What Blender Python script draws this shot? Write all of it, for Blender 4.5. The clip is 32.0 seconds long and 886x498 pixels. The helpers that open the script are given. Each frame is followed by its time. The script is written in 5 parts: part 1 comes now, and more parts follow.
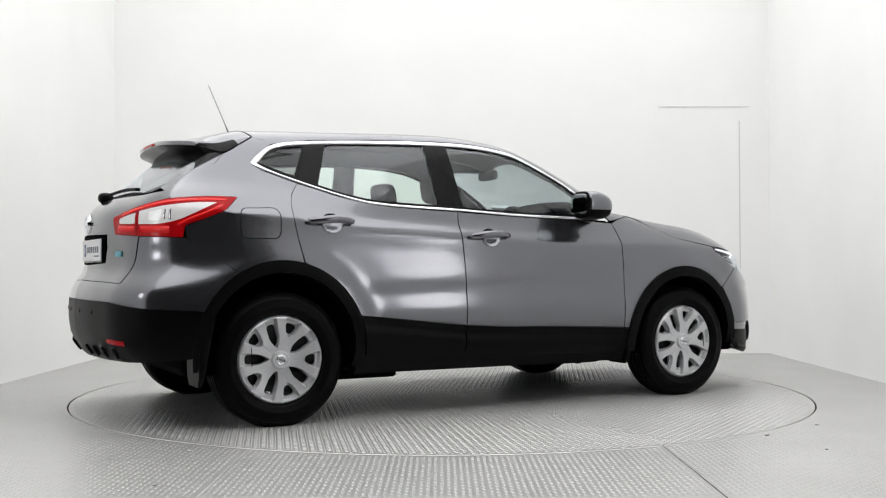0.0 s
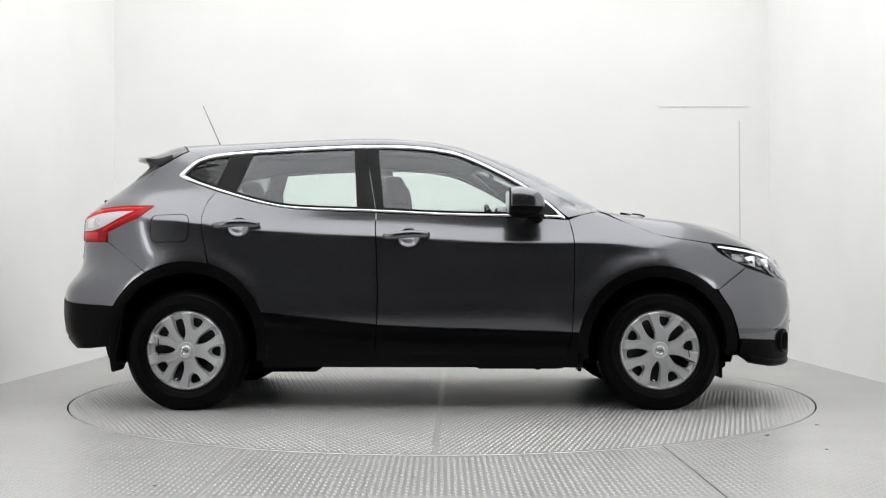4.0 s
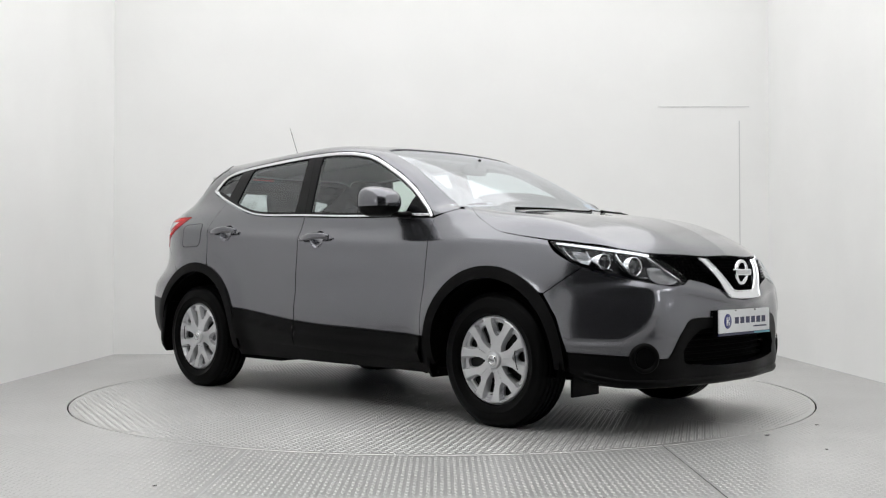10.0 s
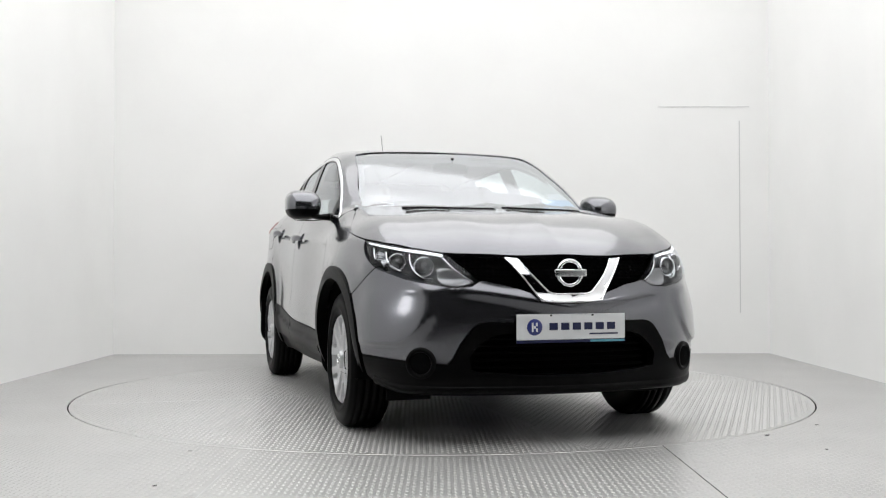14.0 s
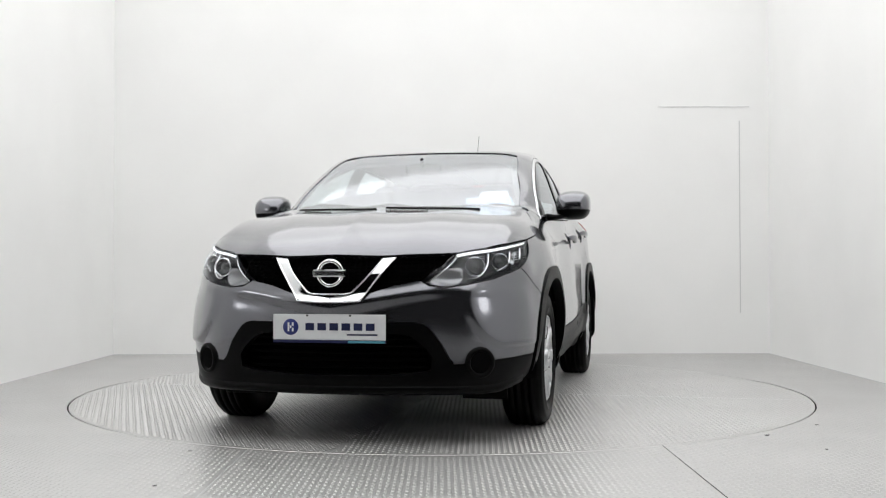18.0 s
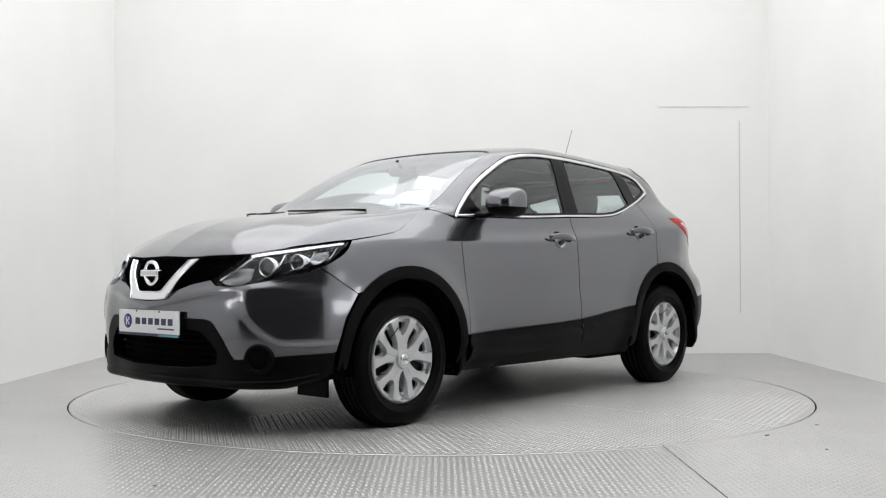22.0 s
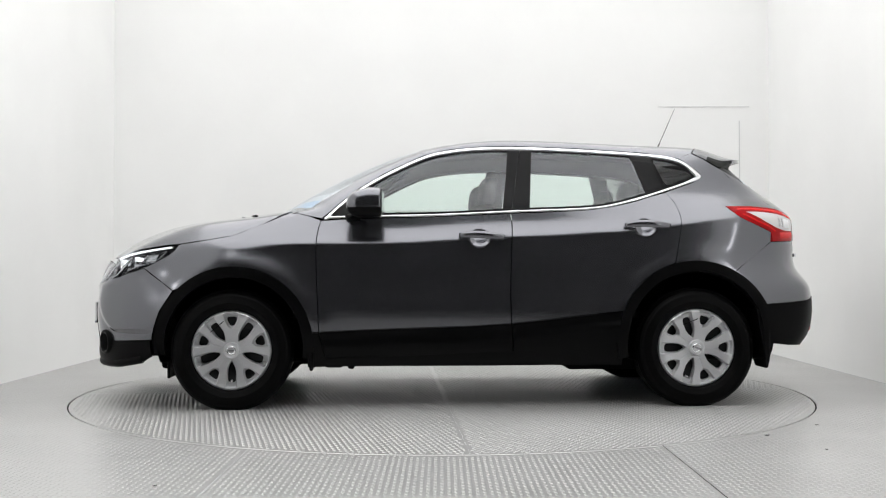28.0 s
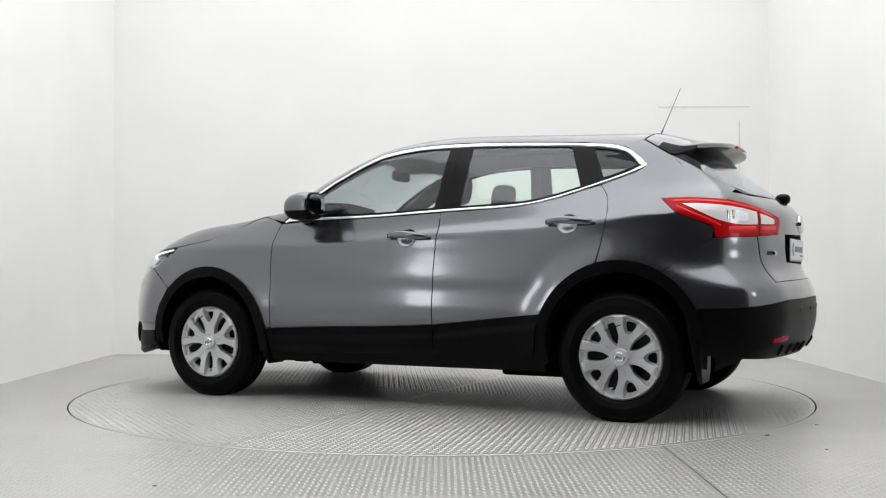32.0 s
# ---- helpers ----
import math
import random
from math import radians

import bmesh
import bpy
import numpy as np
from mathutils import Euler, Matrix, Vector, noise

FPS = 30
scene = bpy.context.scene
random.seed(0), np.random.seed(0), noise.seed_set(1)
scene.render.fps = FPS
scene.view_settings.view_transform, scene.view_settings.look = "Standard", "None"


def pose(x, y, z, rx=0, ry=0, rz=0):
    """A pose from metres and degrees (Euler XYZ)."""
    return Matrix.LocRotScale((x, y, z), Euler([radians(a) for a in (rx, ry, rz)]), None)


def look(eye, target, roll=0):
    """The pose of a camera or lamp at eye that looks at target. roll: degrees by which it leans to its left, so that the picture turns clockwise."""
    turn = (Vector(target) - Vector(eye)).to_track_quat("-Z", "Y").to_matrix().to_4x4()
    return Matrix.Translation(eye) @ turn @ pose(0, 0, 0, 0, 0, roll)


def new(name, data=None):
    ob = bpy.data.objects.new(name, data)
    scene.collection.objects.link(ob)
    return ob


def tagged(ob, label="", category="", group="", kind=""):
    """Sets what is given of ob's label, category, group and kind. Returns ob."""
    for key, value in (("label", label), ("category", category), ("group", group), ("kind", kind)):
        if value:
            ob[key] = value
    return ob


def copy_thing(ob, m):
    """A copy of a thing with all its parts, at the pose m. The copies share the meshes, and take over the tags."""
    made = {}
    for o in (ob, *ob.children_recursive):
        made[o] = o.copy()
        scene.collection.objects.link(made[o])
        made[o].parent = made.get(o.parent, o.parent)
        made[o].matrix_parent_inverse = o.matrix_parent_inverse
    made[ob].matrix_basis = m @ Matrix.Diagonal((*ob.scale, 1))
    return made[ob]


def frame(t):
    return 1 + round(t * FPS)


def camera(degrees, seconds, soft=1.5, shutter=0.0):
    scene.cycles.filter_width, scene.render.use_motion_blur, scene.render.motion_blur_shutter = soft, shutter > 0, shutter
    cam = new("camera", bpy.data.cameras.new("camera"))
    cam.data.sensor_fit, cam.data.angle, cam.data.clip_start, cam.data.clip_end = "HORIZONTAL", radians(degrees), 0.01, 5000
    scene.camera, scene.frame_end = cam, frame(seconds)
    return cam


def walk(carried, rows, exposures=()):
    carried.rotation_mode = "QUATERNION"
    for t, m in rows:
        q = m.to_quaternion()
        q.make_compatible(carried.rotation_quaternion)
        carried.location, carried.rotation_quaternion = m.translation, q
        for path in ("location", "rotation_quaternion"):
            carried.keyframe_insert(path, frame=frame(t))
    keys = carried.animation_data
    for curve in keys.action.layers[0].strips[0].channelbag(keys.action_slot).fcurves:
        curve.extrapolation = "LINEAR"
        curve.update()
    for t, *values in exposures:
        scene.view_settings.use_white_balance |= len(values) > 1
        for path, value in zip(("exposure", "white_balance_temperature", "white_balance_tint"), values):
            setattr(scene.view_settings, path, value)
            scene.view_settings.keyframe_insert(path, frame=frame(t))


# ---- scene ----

# ---------------------------------------------------------------- camera
cam = camera(46.75, 32.0, soft=1.2)
EYE = (0.0, -6.639, 0.795)
_aim = (EYE[0] + 0.0012, EYE[1] + 1.0, EYE[2] + 0.01856)
walk(cam, [(0.0, look(EYE, _aim, -0.086)), (32.0, look(EYE, _aim, -0.086))],
     exposures=[(0.0, 0.43), (6.0, 0.43), (8.0, 0.28), (10.0, 0.30), (12.0, 0.46), (14.0, 0.43), (17.0, 0.38), (20.0, 0.38), (25.0, 0.34), (29.0, 0.42), (32.0, 0.38)])

# ---------------------------------------------------------------- light
world = bpy.data.worlds.new("world")
scene.world = world
world.use_nodes = True
world.node_tree.nodes["Background"].inputs[0].default_value = (0.55, 0.58, 0.62, 1)
world.node_tree.nodes["Background"].inputs[1].default_value = 0.05


ROOM_X, ROOM_BACK, ROOM_FRONT, ROOM_TOP = 3.02, 2.80, -9.0, 4.7
TABLE_R = 2.267
WALL_END = -4.7

# ---------------------------------------------------------------- materials
def material(name, colour, rough=0.5, metal=0.0, spec=0.5, coat=0.0, grain=0.0, grain_scale=60.0, bump=0.0,
             blotch=0.0, blotch_scale=3.0, rough_var=0.0, emit=0.0, alpha=1.0, coat_rough=0.03):
    m = bpy.data.materials.new(name)
    m.use_nodes = True
    nt = m.node_tree
    b = nt.nodes["Principled BSDF"]
    b.inputs["Roughness"].default_value = rough
    b.inputs["Metallic"].default_value = metal
    b.inputs["Specular IOR Level"].default_value = spec
    b.inputs["Coat Weight"].default_value = coat
    b.inputs["Coat Roughness"].default_value = coat_rough
    col = (*colour, 1)
    b.inputs["Base Color"].default_value = col
    if emit:
        b.inputs["Emission Color"].default_value = col
        b.inputs["Emission Strength"].default_value = emit
    if grain or blotch or bump or rough_var:
        co = nt.nodes.new("ShaderNodeTexCoord")
        fine = nt.nodes.new("ShaderNodeTexNoise")
        fine.inputs["Scale"].default_value = grain_scale
        fine.inputs["Detail"].default_value = 4
        big = nt.nodes.new("ShaderNodeTexNoise")
        big.inputs["Scale"].default_value = blotch_scale
        big.inputs["Detail"].default_value = 5
        for n in (fine, big):
            nt.links.new(co.outputs["Object"], n.inputs["Vector"])
        last = None
        for n, amount in ((fine, grain), (big, blotch)):
            if not amount:
                continue
            mr = nt.nodes.new("ShaderNodeMapRange")
            mr.inputs["From Min"].default_value, mr.inputs["From Max"].default_value = 0.25, 0.75
            mr.inputs["To Min"].default_value, mr.inputs["To Max"].default_value = 1 - amount, 1 + amount
            nt.links.new(n.outputs["Fac"], mr.inputs["Value"])
            if last is None:
                last = mr.outputs[0]
            else:
                mul = nt.nodes.new("ShaderNodeMath")
                mul.operation = "MULTIPLY"
                nt.links.new(last, mul.inputs[0])
                nt.links.new(mr.outputs[0], mul.inputs[1])
                last = mul.outputs[0]
        if last is not None:
            vm = nt.nodes.new("ShaderNodeVectorMath")
            vm.operation = "SCALE"
            vm.inputs[0].default_value = colour
            nt.links.new(last, vm.inputs["Scale"])
            nt.links.new(vm.outputs[0], b.inputs["Base Color"])
        if rough_var:
            mr = nt.nodes.new("ShaderNodeMapRange")
            mr.inputs["From Min"].default_value, mr.inputs["From Max"].default_value = 0.3, 0.7
            mr.inputs["To Min"].default_value, mr.inputs["To Max"].default_value = rough - rough_var, rough + rough_var
            nt.links.new(big.outputs["Fac"], mr.inputs["Value"])
            nt.links.new(mr.outputs[0], b.inputs["Roughness"])
        if bump:
            bp = nt.nodes.new("ShaderNodeBump")
            bp.inputs["Strength"].default_value = bump
            bp.inputs["Distance"].default_value = 0.002
            nt.links.new(fine.outputs["Fac"], bp.inputs["Height"])
            nt.links.new(bp.outputs[0], b.inputs["Normal"])
    return m


def glass_material(name, tint, rough=0.0, base=0.08, power=4.0):
    """Thin pane: part straight-through tinted light, part mirror, more so at a glancing angle."""
    m = bpy.data.materials.new(name)
    m.use_nodes = True
    nt = m.node_tree
    nt.nodes.remove(nt.nodes["Principled BSDF"])
    out = nt.nodes["Material Output"]
    tr = nt.nodes.new("ShaderNodeBsdfTransparent")
    tr.inputs[0].default_value = (*tint, 1)
    gl = nt.nodes.new("ShaderNodeBsdfGlossy")
    gl.inputs["Roughness"].default_value = rough
    gl.inputs["Color"].default_value = (0.95, 0.97, 1.0, 1)
    lw = nt.nodes.new("ShaderNodeLayerWeight")
    lw.inputs["Blend"].default_value = 0.5
    pw = nt.nodes.new("ShaderNodeMath")
    pw.operation = "POWER"
    pw.inputs[1].default_value = power
    nt.links.new(lw.outputs["Facing"], pw.inputs[0])
    fr = nt.nodes.new("ShaderNodeMapRange")
    fr.inputs["To Min"].default_value, fr.inputs["To Max"].default_value = base, 1.0
    nt.links.new(pw.outputs[0], fr.inputs["Value"])
    mix = nt.nodes.new("ShaderNodeMixShader")
    nt.links.new(fr.outputs[0], mix.inputs[0])
    nt.links.new(tr.outputs[0], mix.inputs[1])
    nt.links.new(gl.outputs[0], mix.inputs[2])
    nt.links.new(mix.outputs[0], out.inputs["Surface"])
    return m


PAINT = material("grey metallic paint", (0.140, 0.142, 0.157), rough=0.22, metal=0.90, coat=1.0, blotch=0.02, blotch_scale=4.0, coat_rough=0.085)
PLASTIC = material("black grained plastic", (0.0014, 0.0014, 0.0016), rough=0.38, spec=0.08, grain=0.15, grain_scale=300, bump=0.12)
GLOSS_BLACK = material("gloss black trim", (0.004, 0.004, 0.0045), rough=0.15, spec=0.13)
DARK = material("dark shell", (0.002, 0.002, 0.0022), rough=0.85, spec=0.04)
CHROME = material("chrome", (0.85, 0.86, 0.88), rough=0.08, metal=1.0)
RUBBER = material("tyre rubber", (0.0012, 0.0012, 0.0013), rough=0.45, spec=0.07, grain=0.2, grain_scale=80, bump=0.1)
SILVER = material("silver wheel cover", (0.54, 0.545, 0.56), rough=0.30, metal=0.55, grain=0.04, grain_scale=200)
SIDE_GLASS = glass_material("side glass", (0.86, 0.94, 0.90), base=0.075)
SCREEN_GLASS = glass_material("windscreen glass", (0.80, 0.87, 0.90), rough=0.12, base=0.32)
QUARTER_GLASS = glass_material("dark quarter glass", (0.40, 0.42, 0.41), base=0.04)
LENS = glass_material("clear lens", (0.96, 0.97, 0.98), base=0.02, power=5.5)
WALL = material("white wall paint", (0.87, 0.87, 0.86), rough=0.75, blotch=0.025, blotch_scale=1.3)
FLOOR = material("dark floor paint", (0.05, 0.05, 0.05), rough=0.45, blotch=0.06, blotch_scale=2.0, grain=0.06, grain_scale=40, rough_var=0.08)
TREAD = material("chequer plate", (0.50, 0.496, 0.49), rough=0.34, metal=0.5, blotch=0.06, blotch_scale=1.6, grain=0.05, grain_scale=50)
CEIL_LIGHT = material("light panel", (1, 1, 1), emit=1.55)
DIM_LIGHT = material("dimmer light panel", (1, 1, 1), emit=1.0)
WALL_LIGHT = material("bright light panel", (1, 1, 1), emit=4.2)
RED = material("red lamp lens", (0.36, 0.003, 0.005), rough=0.07, spec=0.14)
INTERIOR = material("charcoal seat cloth", (0.011, 0.011, 0.012), rough=0.9, spec=0.15, grain=0.3, grain_scale=200)
HEADLINER = material("grey headlining cloth", (0.22, 0.22, 0.22), rough=0.95, spec=0.1, grain=0.06, grain_scale=300)
LAMP_BOWL = material("lamp reflector", (0.62, 0.63, 0.65), rough=0.16, metal=0.95)
LAMP_BLACK = material("gloss black lamp housing", (0.006, 0.006, 0.007), rough=0.3, spec=0.15)
LAMP_GREY = material("grey lamp trim", (0.24, 0.24, 0.25), rough=0.3, metal=0.6)
LAMP_GLASS = material("dark projector glass", (0.02, 0.02, 0.022), rough=0.04, coat=1.0)
PLATE_WHITE = material("white plate", (0.72, 0.73, 0.74), rough=0.35, grain=0.03, grain_scale=40)
PLATE_BLUE = material("blue print", (0.012, 0.022, 0.16), rough=0.35)
PLATE_NAVY = material("navy print", (0.010, 0.014, 0.06), rough=0.35)
TEAL = material("pale blue print", (0.10, 0.33, 0.42), rough=0.35)
STICKER = material("pale blue card", (0.40, 0.58, 0.78), rough=0.6)
STEEL = material("dark wheel steel", (0.01, 0.01, 0.011), rough=0.6, metal=0.3)
MIRROR = material("mirror glass", (0.42, 0.45, 0.45), rough=0.02, metal=1.0)
BRIGHT_RED = material("bright red light guide", (0.70, 0.006, 0.008), rough=0.15, spec=0.3)
CLEAR_RED = material("clear lamp lens", (0.70, 0.68, 0.68), rough=0.14, coat=0.8)
GUIDE = material("white light guide", (0.88, 0.89, 0.90), rough=0.2, coat=0.6)
# Emission added so the headlamp's top strip stays bright white.
DAY_STRIP = material("white daytime strip with added glow", (0.95, 0.97, 1.0), rough=0.3, emit=0.75)
JOINT = material("dark joint", (0.03, 0.03, 0.03), rough=0.8)
MARK = material("pale grey joint", (0.62, 0.62, 0.62), rough=0.8)

# ---------------------------------------------------------------- mesh helpers
def link_mesh(name, verts, faces, mat, parent=None, label="", smooth=True, normal=None):
    me = bpy.data.meshes.new(name)
    me.from_pydata([tuple(v) for v in verts], [], [tuple(f) for f in faces])
    me.materials.append(mat)
    if smooth:
        me.shade_smooth()
    if normal is not None:
        me.normals_split_custom_set_from_vertices([tuple(v) for v in normal])
    ob = new(name, me)
    if parent is not None:
        ob.parent = parent
    if label:
        ob["label"] = label
    return ob


def part(name, bm, mat, parent=None, label="", smooth=False):
    me = bpy.data.meshes.new(name)
    bm.to_mesh(me)
    bm.free()
    me.materials.append(mat)
    if smooth:
        me.shade_smooth()
    ob = new(name, me)
    if parent is not None:
        ob.parent = parent
    if label:
        ob["label"] = label
    return ob


def box_bm(x0, x1, y0, y1, z0, z1, bevel=0.0, seg=2):
    bm = bmesh.new()
    bmesh.ops.create_cube(bm, size=1)
    for v in bm.verts:
        v.co = Vector(((x0 + x1) / 2 + v.co.x * (x1 - x0), (y0 + y1) / 2 + v.co.y * (y1 - y0), (z0 + z1) / 2 + v.co.z * (z1 - z0)))
    if bevel:
        bmesh.ops.bevel(bm, geom=bm.edges[:], offset=bevel, segments=seg, affect="EDGES", profile=0.5)
    return bm


def lathe(profile, seg=64, axis="Y"):
    """Verts and faces of a profile of (radius, along) turned about the y axis."""
    verts, faces = [], []
    n = len(profile)
    for i in range(seg):
        a = 2 * math.pi * i / seg
        for r, h in profile:
            verts.append((r * math.cos(a), h, r * math.sin(a)))
    for i in range(seg):
        j = (i + 1) % seg
        for k in range(n - 1):
            faces.append((i * n + k, i * n + k + 1, j * n + k + 1, j * n + k))
    return verts, faces


# ---------------------------------------------------------------- body form
def curve(pairs):
    """A smooth cubic curve through (x, y) pairs, for arrays; straight beyond its ends."""
    xs = np.array([p[0] for p in pairs], float)
    ys = np.array([p[1] for p in pairs], float)
    h, d = np.diff(xs), np.diff(ys) / np.diff(xs)
    n = len(xs)
    mat, rhs = np.zeros((n, n)), np.zeros(n)
    mat[0, 0] = mat[-1, -1] = 1
    for i in range(1, n - 1):
        mat[i, i - 1], mat[i, i], mat[i, i + 1] = h[i - 1], 2 * (h[i - 1] + h[i]), h[i]
        rhs[i] = 6 * (d[i] - d[i - 1])
    m = np.linalg.solve(mat, rhs)

    def at(x):
        x = np.asarray(x, float)
        c = np.clip(x, xs[0], xs[-1])
        i = np.clip(np.searchsorted(xs, c) - 1, 0, n - 2)
        a, b = xs[i + 1] - c, c - xs[i]
        y = (m[i] * a ** 3 + m[i + 1] * b ** 3) / (6 * h[i]) + (ys[i] / h[i] - m[i] * h[i] / 6) * a + (ys[i + 1] / h[i] - m[i + 1] * h[i] / 6) * b
        lo, hi = d[0] - h[0] * m[1] / 6, d[-1] + h[-1] * m[-2] / 6
        return y + np.where(x < xs[0], (x - xs[0]) * lo, 0) + np.where(x > xs[-1], (x - xs[-1]) * hi, 0)
    return at


def smax(a, b, r):
    h = np.maximum(r - np.abs(a - b), 0) / r
    return np.maximum(a, b) + h * h * r / 4


ROOF = curve([(-2.4, 1.402), (-1.85, 1.49), (-1.5, 1.532), (-1.1, 1.551), (-0.6, 1.569), (-0.2, 1.576), (0.1, 1.553), (0.3, 1.521), (0.46, 1.474), (0.66, 1.391), (0.86, 1.295), (1.04, 1.194), (1.17, 1.115), (1.6, 0.843)])
ROOF_SWEEP = curve([(0.0, 0.003), (0.2, 0.016), (0.4, 0.051), (0.6, 0.124), (0.75, 0.261), (0.9, 0.5)])
ROOF_CROWN = curve([(0.0, 0.004), (0.2, 0.005), (0.4, 0.007), (0.6, 0.024), (0.8, 0.08)])
HOOD = curve([(0.3, 1.211), (0.9, 1.167), (1.15, 1.142), (1.3, 1.116), (1.5, 1.089), (1.7, 1.062), (1.87, 1.014), (2.02, 0.946), (2.13, 0.875), (2.2, 0.806), (2.4, 0.497)])
HOOD_SWEEP = curve([(0.0, -0.007), (0.2, 0.005), (0.4, 0.052), (0.6, 0.142), (0.75, 0.219), (0.9, 0.363)])
HOOD_CROWN = curve([(0.0, 0.005), (0.2, 0.011), (0.4, 0.007), (0.6, 0.011), (0.75, 0.027), (0.9, 0.115)])
SIDE = curve([(0.1, 0.695), (0.22, 0.796), (0.34, 0.859), (0.47, 0.885), (0.62, 0.887), (0.78, 0.87), (0.86, 0.859), (0.91, 0.853), (0.94, 0.8495), (0.953, 0.845), (0.968, 0.836), (0.99, 0.8225), (1.03, 0.805), (1.08, 0.789), (1.3, 0.719), (1.5, 0.637), (1.6, 0.576), (1.8, 0.441)])
SHOULDER = curve([(-2.2, 0.12), (-1.55, 0.13), (-1.2, 0.097), (-0.95, 0.07), (-0.3, 0.034), (0.3, 0.002), (0.85, -0.008), (1.4, -0.016), (2.2, -0.027)])
FLANK = curve([(-2.3, -0.079), (-1.9, -0.02), (-1.33, 0.001), (-0.7, -0.01), (0.0, 0.004), (0.7, -0.003), (1.33, 0.016), (1.6, -0.014), (1.9, -0.048), (2.3, -0.098)])
CABIN = curve([(-2.3, -0.162), (-1.9, -0.1), (-1.4, -0.037), (-0.8, -0.007), (-0.2, 0.01), (0.4, 0.006), (0.85, -0.006), (1.3, -0.019), (2.2, -0.049)])
NOSE = curve([(0.1, 1.984), (0.2, 2.138), (0.28, 2.197), (0.36, 2.2), (0.45, 2.209), (0.6, 2.22), (0.7, 2.206), (0.8, 2.194), (0.87, 2.17), (0.95, 2.088), (1.1, 1.925), (1.4, 1.623)])
NOSE_DROP = curve([(0, -0.006), (0.2, 0.003), (0.4, 0.045), (0.55, 0.083), (0.68, 0.186), (0.78, 0.315), (0.86, 0.459), (0.95, 0.769)])
TAIL = curve([(0.1, 1.863), (0.25, 2.004), (0.36, 2.108), (0.5, 2.161), (0.62, 2.162), (0.7, 2.146), (0.78, 2.101), (0.9, 2.1), (1.0, 2.093), (1.1, 2.074), (1.2, 1.956), (1.35, 1.772), (1.5, 1.639), (1.8, 1.37)])
TAIL_DROP = curve([(0, -0.016), (0.3, 0.019), (0.5, 0.069), (0.65, 0.129), (0.75, 0.224), (0.82, 0.349), (0.9, 0.61)])


def body(x, y, z):
    """Below zero inside the car's outer form, above it outside."""
    y = np.abs(y)
    yc = np.minimum(y, 0.88)
    roof = (z - ROOF(x + ROOF_SWEEP(yc) * np.clip((x + 0.3) / 0.6, 0, 1)) + ROOF_CROWN(yc)) * 0.88
    hood = (z - HOOD(x + HOOD_SWEEP(yc)) + HOOD_CROWN(yc)) * 0.95
    top = -smax(-roof, -hood, 0.012)
    up = np.clip((z - 0.98 - SHOULDER(x)) / 0.16, 0, 1)
    up = up * up * (3 - 2 * up)
    zs = z - SHOULDER(x) * np.exp(-(np.maximum(z - 1.07, 0) / 0.15) ** 2 - (np.maximum(0.95 - z, 0) / 0.13) ** 2)
    ring = np.minimum(np.hypot(x - 1.315, z - 0.355), np.hypot(x + 1.32, z - 0.375)) - 0.452
    arch = 0.018 * np.exp(-(np.maximum(ring, 0) / 0.085) ** 2 - (np.minimum(ring, 0) / 0.12) ** 2) - 0.004 * np.exp(-((ring - 0.06) / 0.13) ** 2)
    scallop = -0.008 * np.exp(-((z - 0.67 - 0.03 * x) / 0.07) ** 2) * np.exp(-((x + 0.02) / 0.95) ** 6)
    side = y - SIDE(zs) - FLANK(x) * (1 - up) - CABIN(x) * up - arch * (1 - up) - scallop
    low = np.clip((0.66 - z) / 0.2, 0, 1)
    ridge = 0.016 * np.exp(-((z - 0.622 - 0.16 * np.minimum(y, 0.5)) / 0.030) ** 2) * np.clip((0.82 - y) / 0.15, 0, 1)
    front = (x - ridge - NOSE(z) + NOSE_DROP(yc + 1.5 * (y - yc)) * (1 - 0.15 * low)) * 0.9
    step = np.clip((0.90 - z) / 0.24, 0, 1)
    step = step * step * (3 - 2 * step)
    rear = (-x - TAIL(z) + TAIL_DROP(y) * (1 - 0.42 * step)) * 0.85
    r = 0.05 + 0.05 * np.clip((1.15 - z) / 0.1, 0, 1) + 0.06 * np.clip((z - 1.2) / 0.1, 0, 1) * np.clip((-0.7 - x) / 0.5, 0, 1)
    f = smax(top, side, r)
    f = smax(f, front, 0.08)
    return smax(f, rear, 0.08 + 0.05 * np.clip((z - 1.12) / 0.1, 0, 1))


def cast(eye, way, reach, off=0.0, steps=56):
    """Outermost points where rays from inside leave the body, moved out by off."""
    t = np.linspace(0, 1, steps)[None, :] * np.asarray(reach).reshape(-1, 1)
    p = eye[:, None, :] + way[:, None, :] * t[:, :, None]
    f = body(p[..., 0], p[..., 1], p[..., 2]) - off
    inside = f < 0
    last = steps - 1 - np.argmax(inside[:, ::-1], axis=1)
    last = np.where(inside.any(axis=1), np.minimum(last, steps - 2), 0)
    k = np.arange(len(eye))
    lo, hi = t[k, last], t[k, last + 1]
    for _ in range(22):
        mid = (lo + hi) / 2
        q = eye + way * mid[:, None]
        inn = body(q[:, 0], q[:, 1], q[:, 2]) - off < 0
        lo, hi = np.where(inn, mid, lo), np.where(inn, hi, mid)
    return eye + way * ((lo + hi) / 2)[:, None]


